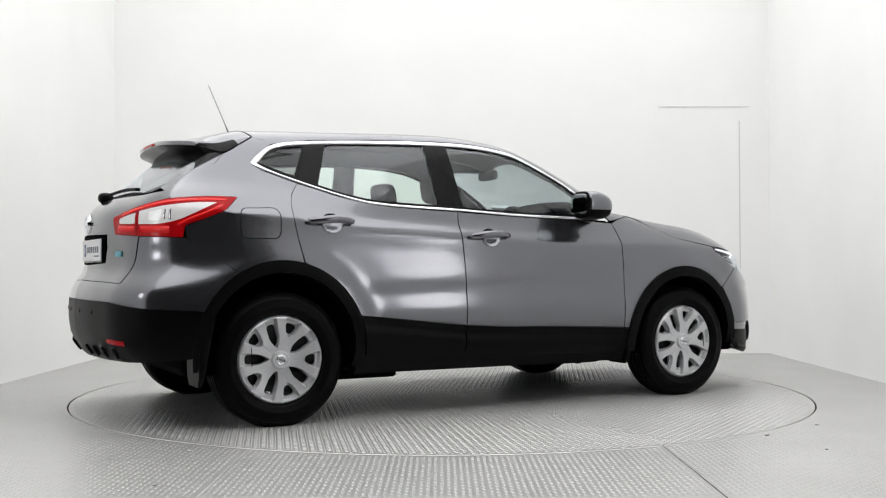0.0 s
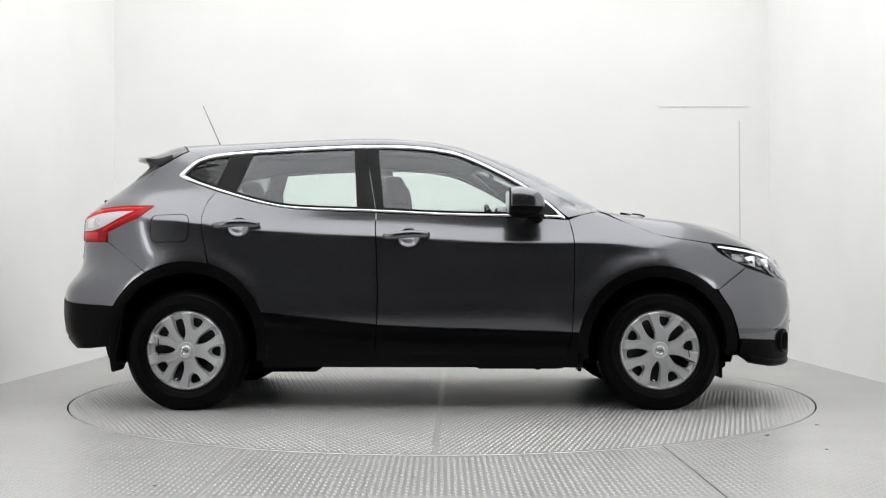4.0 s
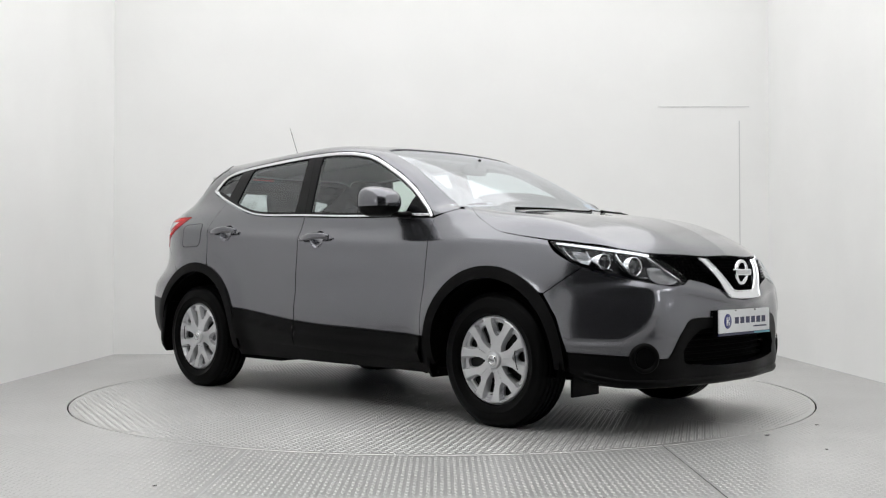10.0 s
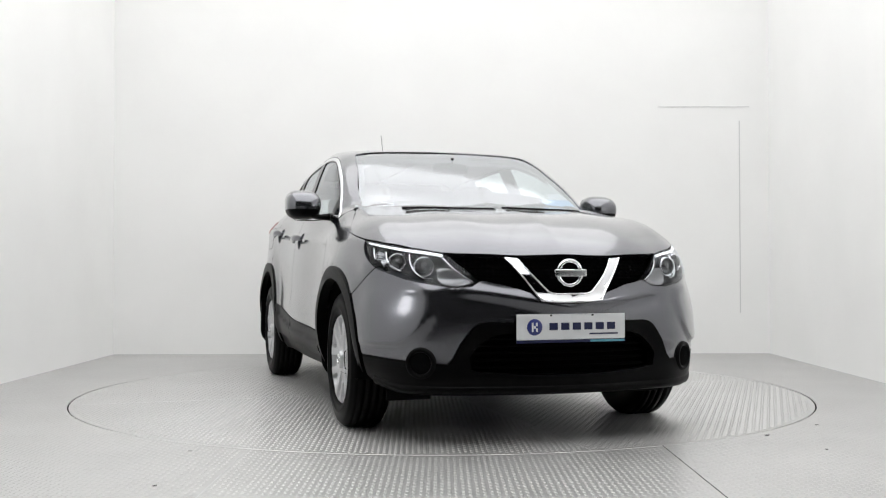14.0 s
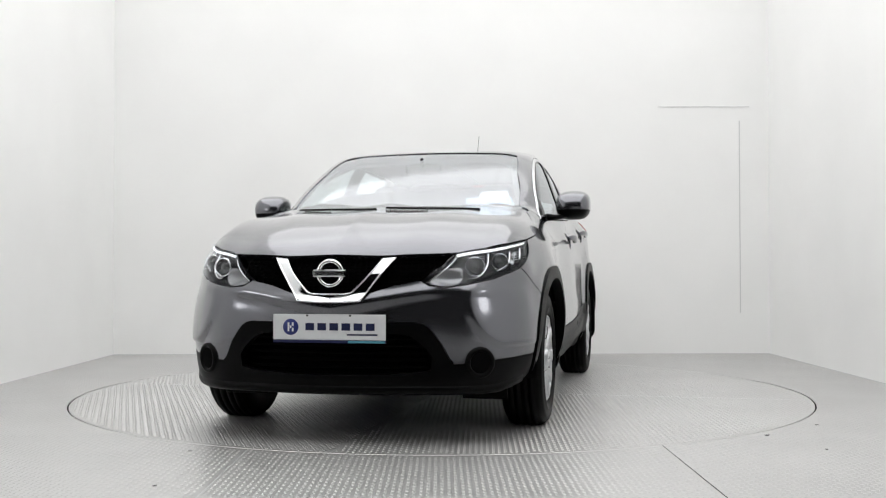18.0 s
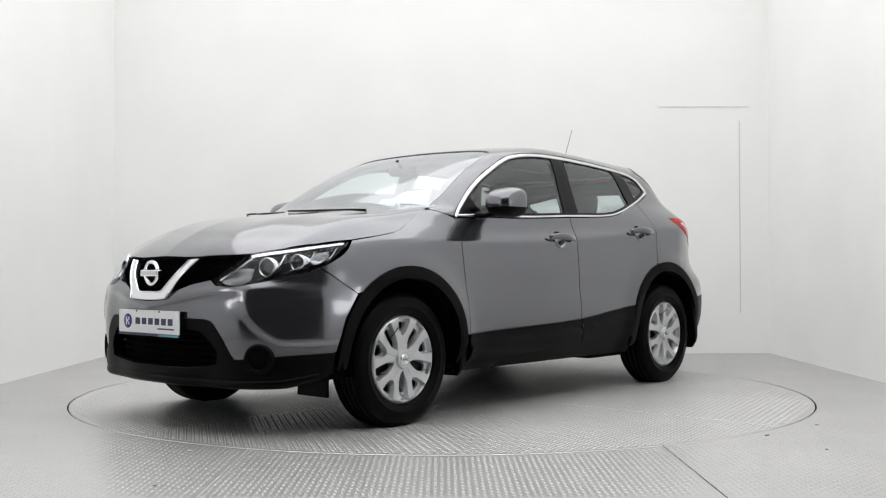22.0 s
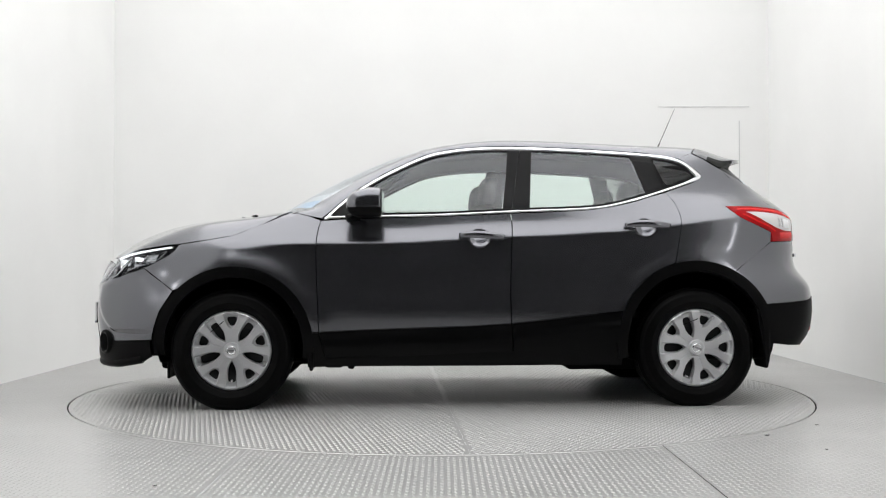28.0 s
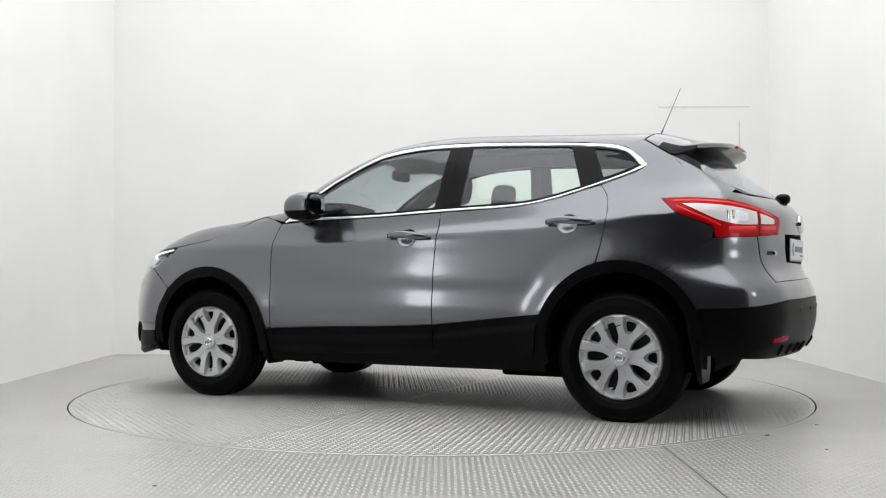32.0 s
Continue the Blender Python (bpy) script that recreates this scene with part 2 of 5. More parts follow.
def lay(domain, uv, off=0.0):
    """Maps flat outline coordinates onto the body: side (x, z), nose and stern (degrees round, z), roof (x, degrees up), face and back (y, z), lid (x, degrees up)."""
    uv = np.asarray(uv, float)
    n = len(uv)
    a, b = uv[:, 0], uv[:, 1]
    one, nil = np.ones(n), np.zeros(n)
    if domain == "side":
        eye, way, reach = np.stack([a, nil, b], -1), np.stack([nil, one, nil], -1), 1.05
    elif domain == "nose":
        r = np.radians(a)
        eye, way, reach = np.stack([0.9 * one, nil, b], -1), np.stack([np.cos(r), np.sin(r), nil], -1), 1.6
    elif domain == "stern":
        r = np.radians(a)
        eye, way, reach = np.stack([-0.9 * one, nil, b], -1), np.stack([-np.cos(r), np.sin(r), nil], -1), 1.6
    elif domain == "roof":
        r = np.radians(b)
        eye, way, reach = np.stack([a, nil, 0.9 * one], -1), np.stack([nil, np.cos(r), np.sin(r)], -1), 1.2
    elif domain == "face":
        eye, way, reach = np.stack([-0.6 * one, a, b], -1), np.stack([one, nil, nil], -1), 3.2
    elif domain == "back":
        eye, way, reach = np.stack([0 * one, a, b], -1), np.stack([-one, nil, nil], -1), 2.5
    else:
        r = np.radians(b)
        eye, way, reach = np.stack([a, nil, 0.55 * one], -1), np.stack([nil, np.cos(r), np.sin(r)], -1), 1.2
    return cast(eye, way, reach * one, off)


def normals(p):
    e = 0.004
    g = np.stack([body(p[:, 0] + e, p[:, 1], p[:, 2]) - body(p[:, 0] - e, p[:, 1], p[:, 2]),
                  body(p[:, 0], p[:, 1] + e, p[:, 2]) - body(p[:, 0], p[:, 1] - e, p[:, 2]),
                  body(p[:, 0], p[:, 1], p[:, 2] + e) - body(p[:, 0], p[:, 1], p[:, 2] - e)], -1)
    return g / np.maximum(np.linalg.norm(g, axis=1, keepdims=True), 1e-9)
# ---------------------------------------------------------------- end of body form


from mathutils.geometry import delaunay_2d_cdt


def spline(points, step, closed=True, sharp=()):
    """Rounded outline through points (Catmull-Rom), kept sharp at the indices given."""
    pts = [np.array(p, float) for p in points]
    n = len(pts)
    out = []
    for i in range(n if closed else n - 1):
        p1, p2 = pts[i], pts[(i + 1) % n]
        p0 = pts[(i - 1) % n] if (closed or i > 0) else p1
        p3 = pts[(i + 2) % n] if (closed or i + 2 < n) else p2
        if i in sharp:
            p0 = p1 - (p2 - p1) * 0.5
        if (i + 1) % n in sharp:
            p3 = p2 + (p2 - p1) * 0.5
        k = max(1, int(np.linalg.norm((p2 - p1)) / step))
        for j in range(k):
            t = j / k
            out.append(0.5 * (2 * p1 + (p2 - p0) * t + (2 * p0 - 5 * p1 + 4 * p2 - p3) * t * t + (3 * p1 - p0 - 3 * p2 + p3) * t ** 3))
    if not closed:
        out.append(pts[-1])
    return np.array(out)


def inset(loop, d):
    """Moves a closed outline inwards by d."""
    a = np.roll(loop, 1, axis=0)
    b = np.roll(loop, -1, axis=0)
    t = b - a
    t /= np.maximum(np.linalg.norm(t, axis=1, keepdims=True), 1e-9)
    area = np.sum(loop[:, 0] * b[:, 1] - b[:, 0] * loop[:, 1])
    nrm = np.stack([-t[:, 1], t[:, 0]], -1) * (1 if area > 0 else -1)
    return loop + nrm * d


def fill(loop, step, holes=()):
    """Triangles that fill an outline, with a grid of points inside it."""
    lo, hi = loop.min(0), loop.max(0)
    sx, sy = (step, step) if np.isscalar(step) else step
    gx, gy = np.arange(lo[0] + sx / 2, hi[0], sx), np.arange(lo[1] + sy / 2, hi[1], sy)
    grid = np.array([(x, y) for x in gx for y in gy]) if len(gx) and len(gy) else np.zeros((0, 2))

    def inside(poly, pts):
        c = np.zeros(len(pts), bool)
        q = np.roll(poly, 1, axis=0)
        for (x1, y1), (x2, y2) in zip(poly, q):
            if y1 != y2:
                c ^= ((y1 > pts[:, 1]) != (y2 > pts[:, 1])) & (pts[:, 0] < (x2 - x1) * (pts[:, 1] - y1) / (y2 - y1) + x1)
        return c
    if len(grid):
        keep = inside(loop, grid)
        for h in holes:
            keep &= ~inside(h, grid)
        sc = np.array([sx, sy])
        for ring in (loop, *holes):
            for k in range(0, len(grid), 4000):
                d = np.abs((grid[k:k + 4000, None, :] - ring[None, :, :]) / sc)
                keep[k:k + 4000] &= ~((d ** 2).sum(-1) < 0.16).any(1)
        grid = grid[keep]
    co, edges, n = [Vector(p) for p in loop], [(i, (i + 1) % len(loop)) for i in range(len(loop))], len(loop)
    for h in holes:
        co += [Vector(p) for p in h]
        edges += [(n + i, n + (i + 1) % len(h)) for i in range(len(h))]
        n += len(h)
    co += [Vector(p) for p in grid]
    v, e, f, *_ = delaunay_2d_cdt([Vector((p[0] / sx, p[1] / sy)) for p in co], edges, [], 1, 1e-6)
    v = np.array([(p.x * sx, p.y * sy) for p in v])
    if holes:
        mid = v[np.array([list(t) for t in f])].mean(1)
        bad = np.zeros(len(mid), bool)
        for h in holes:
            bad |= inside(h, mid)
        f = [t for t, b in zip(f, bad) if not b]
    return v, [tuple(t) for t in f]


def panel(name, domain, loop, mat, parent, off=0.0, thick=0.014, step=0.03, gap=0.0, mirror=(1,), label="", holes=(), depth=None):
    """A piece of body shell: an outline laid on the body's form, with turned-in edges. depth(uv, p) may give each point its own offset."""
    loop = np.asarray(loop, float)
    if gap:
        loop = inset(loop, gap)
    uv, tris = fill(loop, step, [np.asarray(h, float) for h in holes])
    p = lay(domain, uv, off)
    nrm = normals(p)
    if depth is not None:
        p = p + nrm * depth(uv, p)[:, None]
    count = {}
    for t in tris:
        for i in range(3):
            e = (t[i], t[(i + 1) % 3])
            k = (min(e), max(e))
            count[k] = None if k in count else e
    rim = [e for e in count.values() if e]
    ids = sorted({i for e in rim for i in e})
    out = np.zeros((len(p), 3))
    for a, b in rim:
        c = np.cross(p[b] - p[a], nrm[a])
        out[a] += c
        out[b] += c
    out /= np.maximum(np.linalg.norm(out, axis=1, keepdims=True), 1e-9)
    idx = {i: len(p) + 2 * k for k, i in enumerate(ids)}
    extra = []
    for i in ids:
        extra.append(p[i])
        extra.append(p[i] - nrm[i] * thick)
    verts = np.concatenate([p, np.array(extra).reshape(-1, 3)]) if ids else p
    g = np.cross(p[tris[0][1]] - p[tris[0][0]], p[tris[0][2]] - p[tris[0][0]])
    face_out = 1 if (g * nrm[tris[0][0]]).sum() > 0 else -1
    vn = np.concatenate([nrm, np.repeat(out[ids] * face_out, 2, axis=0)]) if ids else nrm
    faces = list(tris)
    for a, b in rim:
        faces.append((idx[a], idx[a] + 1, idx[b] + 1, idx[b]))
    # outward winding
    t0 = np.array(tris[: min(200, len(tris))])
    g = np.cross(p[t0[:, 1]] - p[t0[:, 0]], p[t0[:, 2]] - p[t0[:, 0]])
    if (g * nrm[t0[:, 0]]).sum() < 0:
        faces = [f[::-1] for f in faces]
    made = []
    for s in mirror:
        flip = np.array([1, s, 1])
        made.append(link_mesh(name, verts * flip, faces if s > 0 else [f[::-1] for f in faces], mat, parent, label,
                              normal=vn * flip if depth is None else None))
    return made


def strip(name, domain, line, width, mat, parent, off=0.004, thick=0.01, closed=False, mirror=(1,), label="", seg=5):
    """A rounded moulding that follows a line on the body."""
    line = np.asarray(line, float)
    p = lay(domain, line, off)
    nrm = normals(p)
    if closed:
        t = np.roll(p, -1, axis=0) - np.roll(p, 1, axis=0)
    else:
        t = np.gradient(p, axis=0)
    t /= np.maximum(np.linalg.norm(t, axis=1, keepdims=True), 1e-9)
    b = np.cross(nrm, t)
    w = np.asarray(width, float) * np.ones(len(p))
    verts = []
    for k in range(seg + 2):
        if k == 0 or k == seg + 1:
            s, h = (-1 if k == 0 else 1), -thick
        else:
            s = -1 + 2 * (k - 1) / (seg - 1)
            h = -0.35 * thick * s * s
        verts.append(p + b * (w * s / 2)[:, None] + nrm * h)
    n = len(p)
    verts = np.concatenate(verts)
    faces = []
    for k in range(seg + 1):
        for i in range(n if closed else n - 1):
            j = (i + 1) % n
            faces.append((k * n + i, k * n + j, (k + 1) * n + j, (k + 1) * n + i))
    made = []
    for s in mirror:
        made.append(link_mesh(name, verts * np.array([1, s, 1]), [f[::-1] for f in faces] if s > 0 else faces, mat, parent, label))
    return made

# ---------------------------------------------------------------- studio
def build_studio():
    t = 0.12
    def wall(name, x0, x1, y0, y1, z0, z1, mat, label, cat):
        ob = part(name, box_bm(x0, x1, y0, y1, z0, z1), mat)
        return tagged(ob, label, cat, kind="structure")
    wall("wall_back", -ROOM_X - t, ROOM_X + t, ROOM_BACK, ROOM_BACK + t, -0.1, ROOM_TOP, WALL, "white painted back wall of the photo studio", "wall")
    wall("wall_left", -ROOM_X - t, -ROOM_X, WALL_END, ROOM_BACK, -0.1, ROOM_TOP, WALL, "white painted side wall of the photo studio", "wall")
    wall("wall_right", ROOM_X, ROOM_X + t, WALL_END, ROOM_BACK, -0.1, ROOM_TOP, WALL, "white painted side wall of the photo studio", "wall")
    wall("wall_front", -6.1, 6.1, ROOM_FRONT - t, ROOM_FRONT, -0.1, ROOM_TOP, DARK, "dark wall behind the camera", "wall")
    wall("wall_dark_left", -6.1 - t, -6.1, ROOM_FRONT, WALL_END, -0.1, ROOM_TOP, DARK, "dark wall beside the camera stand", "wall")
    wall("wall_dark_right", 6.1, 6.1 + t, ROOM_FRONT, WALL_END, -0.1, ROOM_TOP, DARK, "dark wall beside the camera stand", "wall")
    wall("wall_return_left", -6.1, -ROOM_X - t, WALL_END, WALL_END + 0.1, -0.1, ROOM_TOP, DARK, "dark wall return beside the studio opening", "wall")
    wall("wall_return_right", ROOM_X + t, 6.1, WALL_END, WALL_END + 0.1, -0.1, ROOM_TOP, DARK, "dark wall return beside the studio opening", "wall")
    wall("ceiling", -6.2, 6.2, -5.95, ROOM_BACK + t, ROOM_TOP, ROOM_TOP + 0.1, WALL, "white painted studio ceiling", "ceiling")
    wall("ceiling_front", -6.2, 6.2, ROOM_FRONT - t, -5.95, ROOM_TOP, ROOM_TOP + 0.1, DARK, "dark ceiling over the camera stand", "ceiling")
    # floor with a round opening for the turntable
    n = 128
    ring = [((TABLE_R + 0.009) * math.cos(2 * math.pi * i / n), (TABLE_R + 0.009) * math.sin(2 * math.pi * i / n)) for i in range(n)]
    loop = np.array([(-6.2, WALL_END), (6.2, WALL_END), (6.2, ROOM_BACK + t), (-6.2, ROOM_BACK + t)])
    v, f = fill(loop, 0.5, [np.array(ring)])
    verts = [(x, y, 0) for x, y in v]
    k = len(verts)
    verts += [(x, y, -0.03) for x, y in ring]
    verts += [(x, y, 0) for x, y in ring]
    f += [(k + n + i, k + n + (i + 1) % n, k + (i + 1) % n, k + i) for i in range(n)]
    ob = link_mesh("floor", verts, f, TREAD, smooth=False)
    tagged(ob, "grey chequer plate floor with a round cut-out", "floor", kind="structure")
    wall("floor_front", -6.2, 6.2, ROOM_FRONT, WALL_END, -0.05, 0.0, FLOOR, "dark grey floor round the camera stand", "floor")
    v, f = lathe([(TABLE_R - 0.001, -0.006), (TABLE_R + 0.0095, -0.006)], 128)
    ob = link_mesh("floor_gap", [(a, c, b) for a, b, c in v], f, DARK, smooth=False)
    tagged(ob, "dark gap round the turntable", "floor gap", kind="structure")
    pit = part("floor_pit", box_bm(-2.5, 2.5, -2.5, 2.5, -0.06, -0.04), DARK)
    tagged(pit, "dark pit under the turntable", "floor", kind="structure")


def light_panel(x, y, sx, sy, glow):
    ob = part("ceiling_light", box_bm(-sx / 2, sx / 2, -sy / 2, sy / 2, -0.05, 0.001, 0.004), glow)
    ob.location = (x, y, ROOM_TOP)
    tagged(ob, "large white glowing ceiling light panel", "ceiling light", "ceiling lights")


def wall_light(s):
    """A round soft light on a side wall, towards the open end of the studio."""
    lamp = new("wall_light", None)
    tagged(lamp, "round white studio light on the side wall", "wall light", "wall lights")
    x = s * ROOM_X
    for nm, prof, mat, lbl in (("housing", [(0.36, 0.0), (0.36, 0.05), (0.345, 0.055), (0.33, 0.05)], GLOSS_BLACK, ""), ("diffuser", [(0.001, 0.052), (0.24, 0.050), (0.33, 0.044)], WALL_LIGHT, "glowing white diffuser")):
        v, f = lathe(prof, 48)
        ob = link_mesh(nm, v, f, mat, lamp, lbl)
        ob.matrix_basis = pose(x, -3.2, 1.40, 0, 0, 90 * s)
    return lamp


LUG, PITCH = (0.0104, 0.0046, 0.0020), 0.0252


def lugs(points, turns, tall=1.0):
    """Raised lozenges of chequer plate, one at each point, turned as given."""
    n = len(points)
    shape = np.array([(-1, 0, 0), (-0.5, -1, 0), (0.5, -1, 0), (1, 0, 0), (0.5, 1, 0), (-0.5, 1, 0), (-0.55, 0, 1), (0.55, 0, 1)]) * np.array(LUG) * np.array([1, 1, tall])
    c, s = np.cos(turns)[:, None], np.sin(turns)[:, None]
    x = shape[None, :, 0] * c - shape[None, :, 1] * s + points[:, 0:1]
    y = shape[None, :, 0] * s + shape[None, :, 1] * c + points[:, 1:2]
    v = np.stack([x, y, np.broadcast_to(shape[None, :, 2], x.shape)], -1).reshape(-1, 3)
    quads = np.array([(1, 2, 7, 6), (4, 5, 6, 7)])
    tris = np.array([(0, 1, 6), (2, 3, 7), (3, 4, 7), (5, 0, 6)])
    base = (np.arange(n) * 8)[:, None, None]
    return v, [tuple(f) for f in (quads[None] + base).reshape(-1, 4).tolist()] + [tuple(f) for f in (tris[None] + base).reshape(-1, 3).tolist()]


def plate_grid(x0, x1, y0, y1, turn=0.0):
    """Lug places and turns of chequer plate over a rectangle, the plate turned as a whole."""
    r = max(abs(x0), abs(x1), abs(y0), abs(y1)) * 1.5
    k = np.arange(-int(r / PITCH), int(r / PITCH) + 1)
    i, j = np.meshgrid(k, k)
    i, j = i.ravel(), j.ravel()
    c, s = math.cos(turn), math.sin(turn)
    px, py = (i * c - j * s) * PITCH, (i * s + j * c) * PITCH
    a = np.where((i + j) % 2 == 0, math.pi / 4, -math.pi / 4) + turn
    keep = (px > x0) & (px < x1) & (py > y0) & (py < y1)
    return np.stack([px, py], -1)[keep], a[keep]


def build_floor_lugs():
    pts, turns = plate_grid(-3.0, 3.0, -3.6, 2.78)
    keep = (np.hypot(pts[:, 0], pts[:, 1]) > TABLE_R + 0.03) & (np.abs(pts[:, 0] + 0.852) > 0.012) & (np.abs(pts[:, 0] - 0.985) > 0.012)
    v, f = lugs(pts[keep], turns[keep], 0.65)
    ob = link_mesh("floor_tread", v, f, TREAD, smooth=False)
    tagged(ob, "raised lozenges of grey chequer plate flooring", "floor tread", kind="stuff")
    for x, y0, y1, m in ((0.985, -3.6, -2.045, JOINT), (-0.852, -3.6, -2.11, MARK)):
        j = part("floor_joint", box_bm(x - 0.002, x + 0.002, y0, y1, -0.004, 0.0012), m)
        tagged(j, "narrow joint between floor plates", "floor joint", kind="structure")
    for x0, x1, y0, y1 in ((-ROOM_X, ROOM_X, ROOM_BACK - 0.006, ROOM_BACK - 0.001), (-ROOM_X + 0.001, -ROOM_X + 0.006, WALL_END, ROOM_BACK - 0.007), (ROOM_X - 0.006, ROOM_X - 0.001, WALL_END, ROOM_BACK - 0.007)):
        j = part("wall_joint", box_bm(x0, x1, y0, y1, 0.0, 0.006), MARK)
        tagged(j, "dark joint where the wall meets the floor", "wall joint", kind="structure")
    # outline of a flush panel in the back wall
    for x0, x1, z0, z1 in ((2.744, 2.752, 0.38, 2.15), (2.0, 2.84, 2.276, 2.283)):
        j = part("panel_joint", box_bm(x0, x1, ROOM_BACK - 0.004, ROOM_BACK + 0.01, z0, z1), MARK)
        tagged(j, "thin grey joint of a flush wall panel", "wall joint", kind="structure")


def dirt_fleck(x, y, size, turn, mat, label):
    v, f = rounded(size, size * 0.4, 0.0025, 0.9, 10, 4)
    ob = link_mesh("dirt_fleck", v, f, mat)
    ob.matrix_basis = pose(x, y, 0.0016, 0, 0, turn)
    tagged(ob, label, "dirt", "dirt on the floor")


def build_turntable():
    top = new("turntable", None)
    tagged(top, "round grey chequer plate turntable set in the floor", "turntable")
    verts, faces = lathe([(0.0, 0.0), (TABLE_R - 0.05, 0.0), (TABLE_R - 0.002, 0.0), (TABLE_R, -0.002), (TABLE_R, -0.03)], 128)
    verts = [(x, z, y) for x, y, z in verts]
    link_mesh("disc", verts, [f[::-1] for f in faces], TREAD, top, smooth=False)
    # four plates meet under the car, each laid its own way
    for k, (sx, sy, turn) in enumerate(((1, 1, 0.18), (-1, 1, 1.0), (-1, -1, 0.45), (1, -1, 1.30))):
        pts, turns = plate_grid(-TABLE_R, TABLE_R, -TABLE_R, TABLE_R, turn)
        keep = (np.hypot(pts[:, 0], pts[:, 1]) < TABLE_R - 0.025) & (pts[:, 0] * sx > 0.016) & (pts[:, 1] * sy > 0.016)
        v, f = lugs(pts[keep], turns[keep], 1.1)
        tagged(link_mesh("tread", v, f, TREAD, top, smooth=False), kind="stuff")
    for x, y in ((TABLE_R - 0.02, 0.0015), (0.0015, TABLE_R - 0.02)):
        part("plate_joint", box_bm(-x, x, -y, y, -0.004, 0.0006), MARK, top)
    return top

# ---------------------------------------------------------------- car
WHEEL_X, WHEEL_Z, WHEEL_R = 1.323, 0.335, 0.343


DLO = [(0.817, 1.078), (0.5, 1.084), (0.134, 1.092), (-0.272, 1.112), (-0.70, 1.130), (-0.910, 1.162), (-1.184, 1.242), (-1.37, 1.308), (-1.417, 1.340),
       (-1.392, 1.368), (-1.290, 1.447), (-1.077, 1.482), (-0.595, 1.508), (-0.341, 1.515), (-0.102, 1.512), (0.09, 1.492), (0.244, 1.453), (0.470, 1.345), (0.625, 1.25), (0.735, 1.16)]
LAMP = [(47.6, 0.928), (35.0, 0.893), (25.7, 0.866), (21.3, 0.80), (17.8, 0.741), (19.5, 0.715), (22.5, 0.708), (27.0, 0.722), (33.0, 0.747), (41.0, 0.797), (45.0, 0.87)]
TAIL_LAMP = [(51.6, 1.153), (45.0, 1.153), (36.8, 1.138), (28.4, 1.098), (22.0, 1.066), (19.3, 1.044), (20.6, 0.968), (30.7, 0.956), (41.5, 0.948), (41.9, 1.002), (46.5, 1.045), (50.5, 1.088)]
F_ARCH, R_ARCH = (1.309, 0.362, 0.443), (-1.318, 0.382, 0.452)


def arc(c, r, a0, a1, n=30):
    return [(c[0] + r * math.cos(radians(a)), c[1] + r * math.sin(radians(a))) for a in np.linspace(a0, a1, n)]


def to_side(domain, uv):
    p = lay(domain, uv)
    return [(q[0], q[2]) for q in p]


def to_roof(domain, uv):
    p = lay(domain, uv)
    return [(q[0], math.degrees(math.atan2(q[2] - 0.9, q[1]))) for q in p]


def mirrored(half):
    """A whole outline from its right half, first and last points on the middle line."""
    half = [tuple(p) for p in half]
    return half + [(-a, b) for a, b in half[::-1] if abs(a) > 1e-6]


def cut(loop, a, b, keep):
    """The part of an outline on one side of the line from a to b."""
    loop = [np.array(p, float) for p in loop]
    a, b = np.array(a, float), np.array(b, float)
    d = b - a
    side = [keep * (d[0] * (p[1] - a[1]) - d[1] * (p[0] - a[0])) for p in loop]
    out = []
    for i in range(len(loop)):
        j = (i + 1) % len(loop)
        if side[i] >= 0:
            out.append(loop[i])
        if (side[i] >= 0) != (side[j] >= 0):
            t = side[i] / (side[i] - side[j])
            out.append(loop[i] + (loop[j] - loop[i]) * t)
    return np.array(out)


def resample(loop, step):
    """Adds points to the long edges of an outline."""
    out = []
    for i in range(len(loop)):
        p, q = np.array(loop[i], float), np.array(loop[(i + 1) % len(loop)], float)
        k = max(1, int(math.ceil(np.linalg.norm((q - p) / np.asarray(step)))))
        out += [p + (q - p) * j / k for j in range(k)]
    return np.array(out)


def oriented(ob, p, n, up=(0, 0, 1)):
    """Turns an object's y axis to n at p."""
    n = Vector(n).normalized()
    x = n.cross(Vector(up)).normalized()
    z = x.cross(n)
    m = Matrix((x, n, z)).transposed().to_4x4()
    m.translation = Vector(p)
    ob.matrix_basis = m
    return ob


def tube(points, rx, rz, seg=10, up=(0, 0, 1), caps=True):
    """An oval rod along points: rx across, rz along up; either may change from point to point."""
    p = np.asarray(points, float)
    n = len(p)
    rx, rz = np.asarray(rx, float) * np.ones(n), np.asarray(rz, float) * np.ones(n)
    t = np.gradient(p, axis=0)
    t /= np.linalg.norm(t, axis=1, keepdims=True)
    side = np.cross(t, np.array(up, float))
    side /= np.linalg.norm(side, axis=1, keepdims=True)
    top = np.cross(side, t)
    verts, faces = [], []
    for i in range(n):
        for k in range(seg):
            a = 2 * math.pi * k / seg
            verts.append(p[i] + side[i] * rx[i] * math.cos(a) + top[i] * rz[i] * math.sin(a))
    for i in range(n - 1):
        for k in range(seg):
            j = (k + 1) % seg
            faces.append((i * seg + k, i * seg + j, (i + 1) * seg + j, (i + 1) * seg + k))
    if caps:
        faces.append(tuple(range(seg))[::-1])
        faces.append(tuple((n - 1) * seg + k for k in range(seg)))
    return np.array(verts), faces


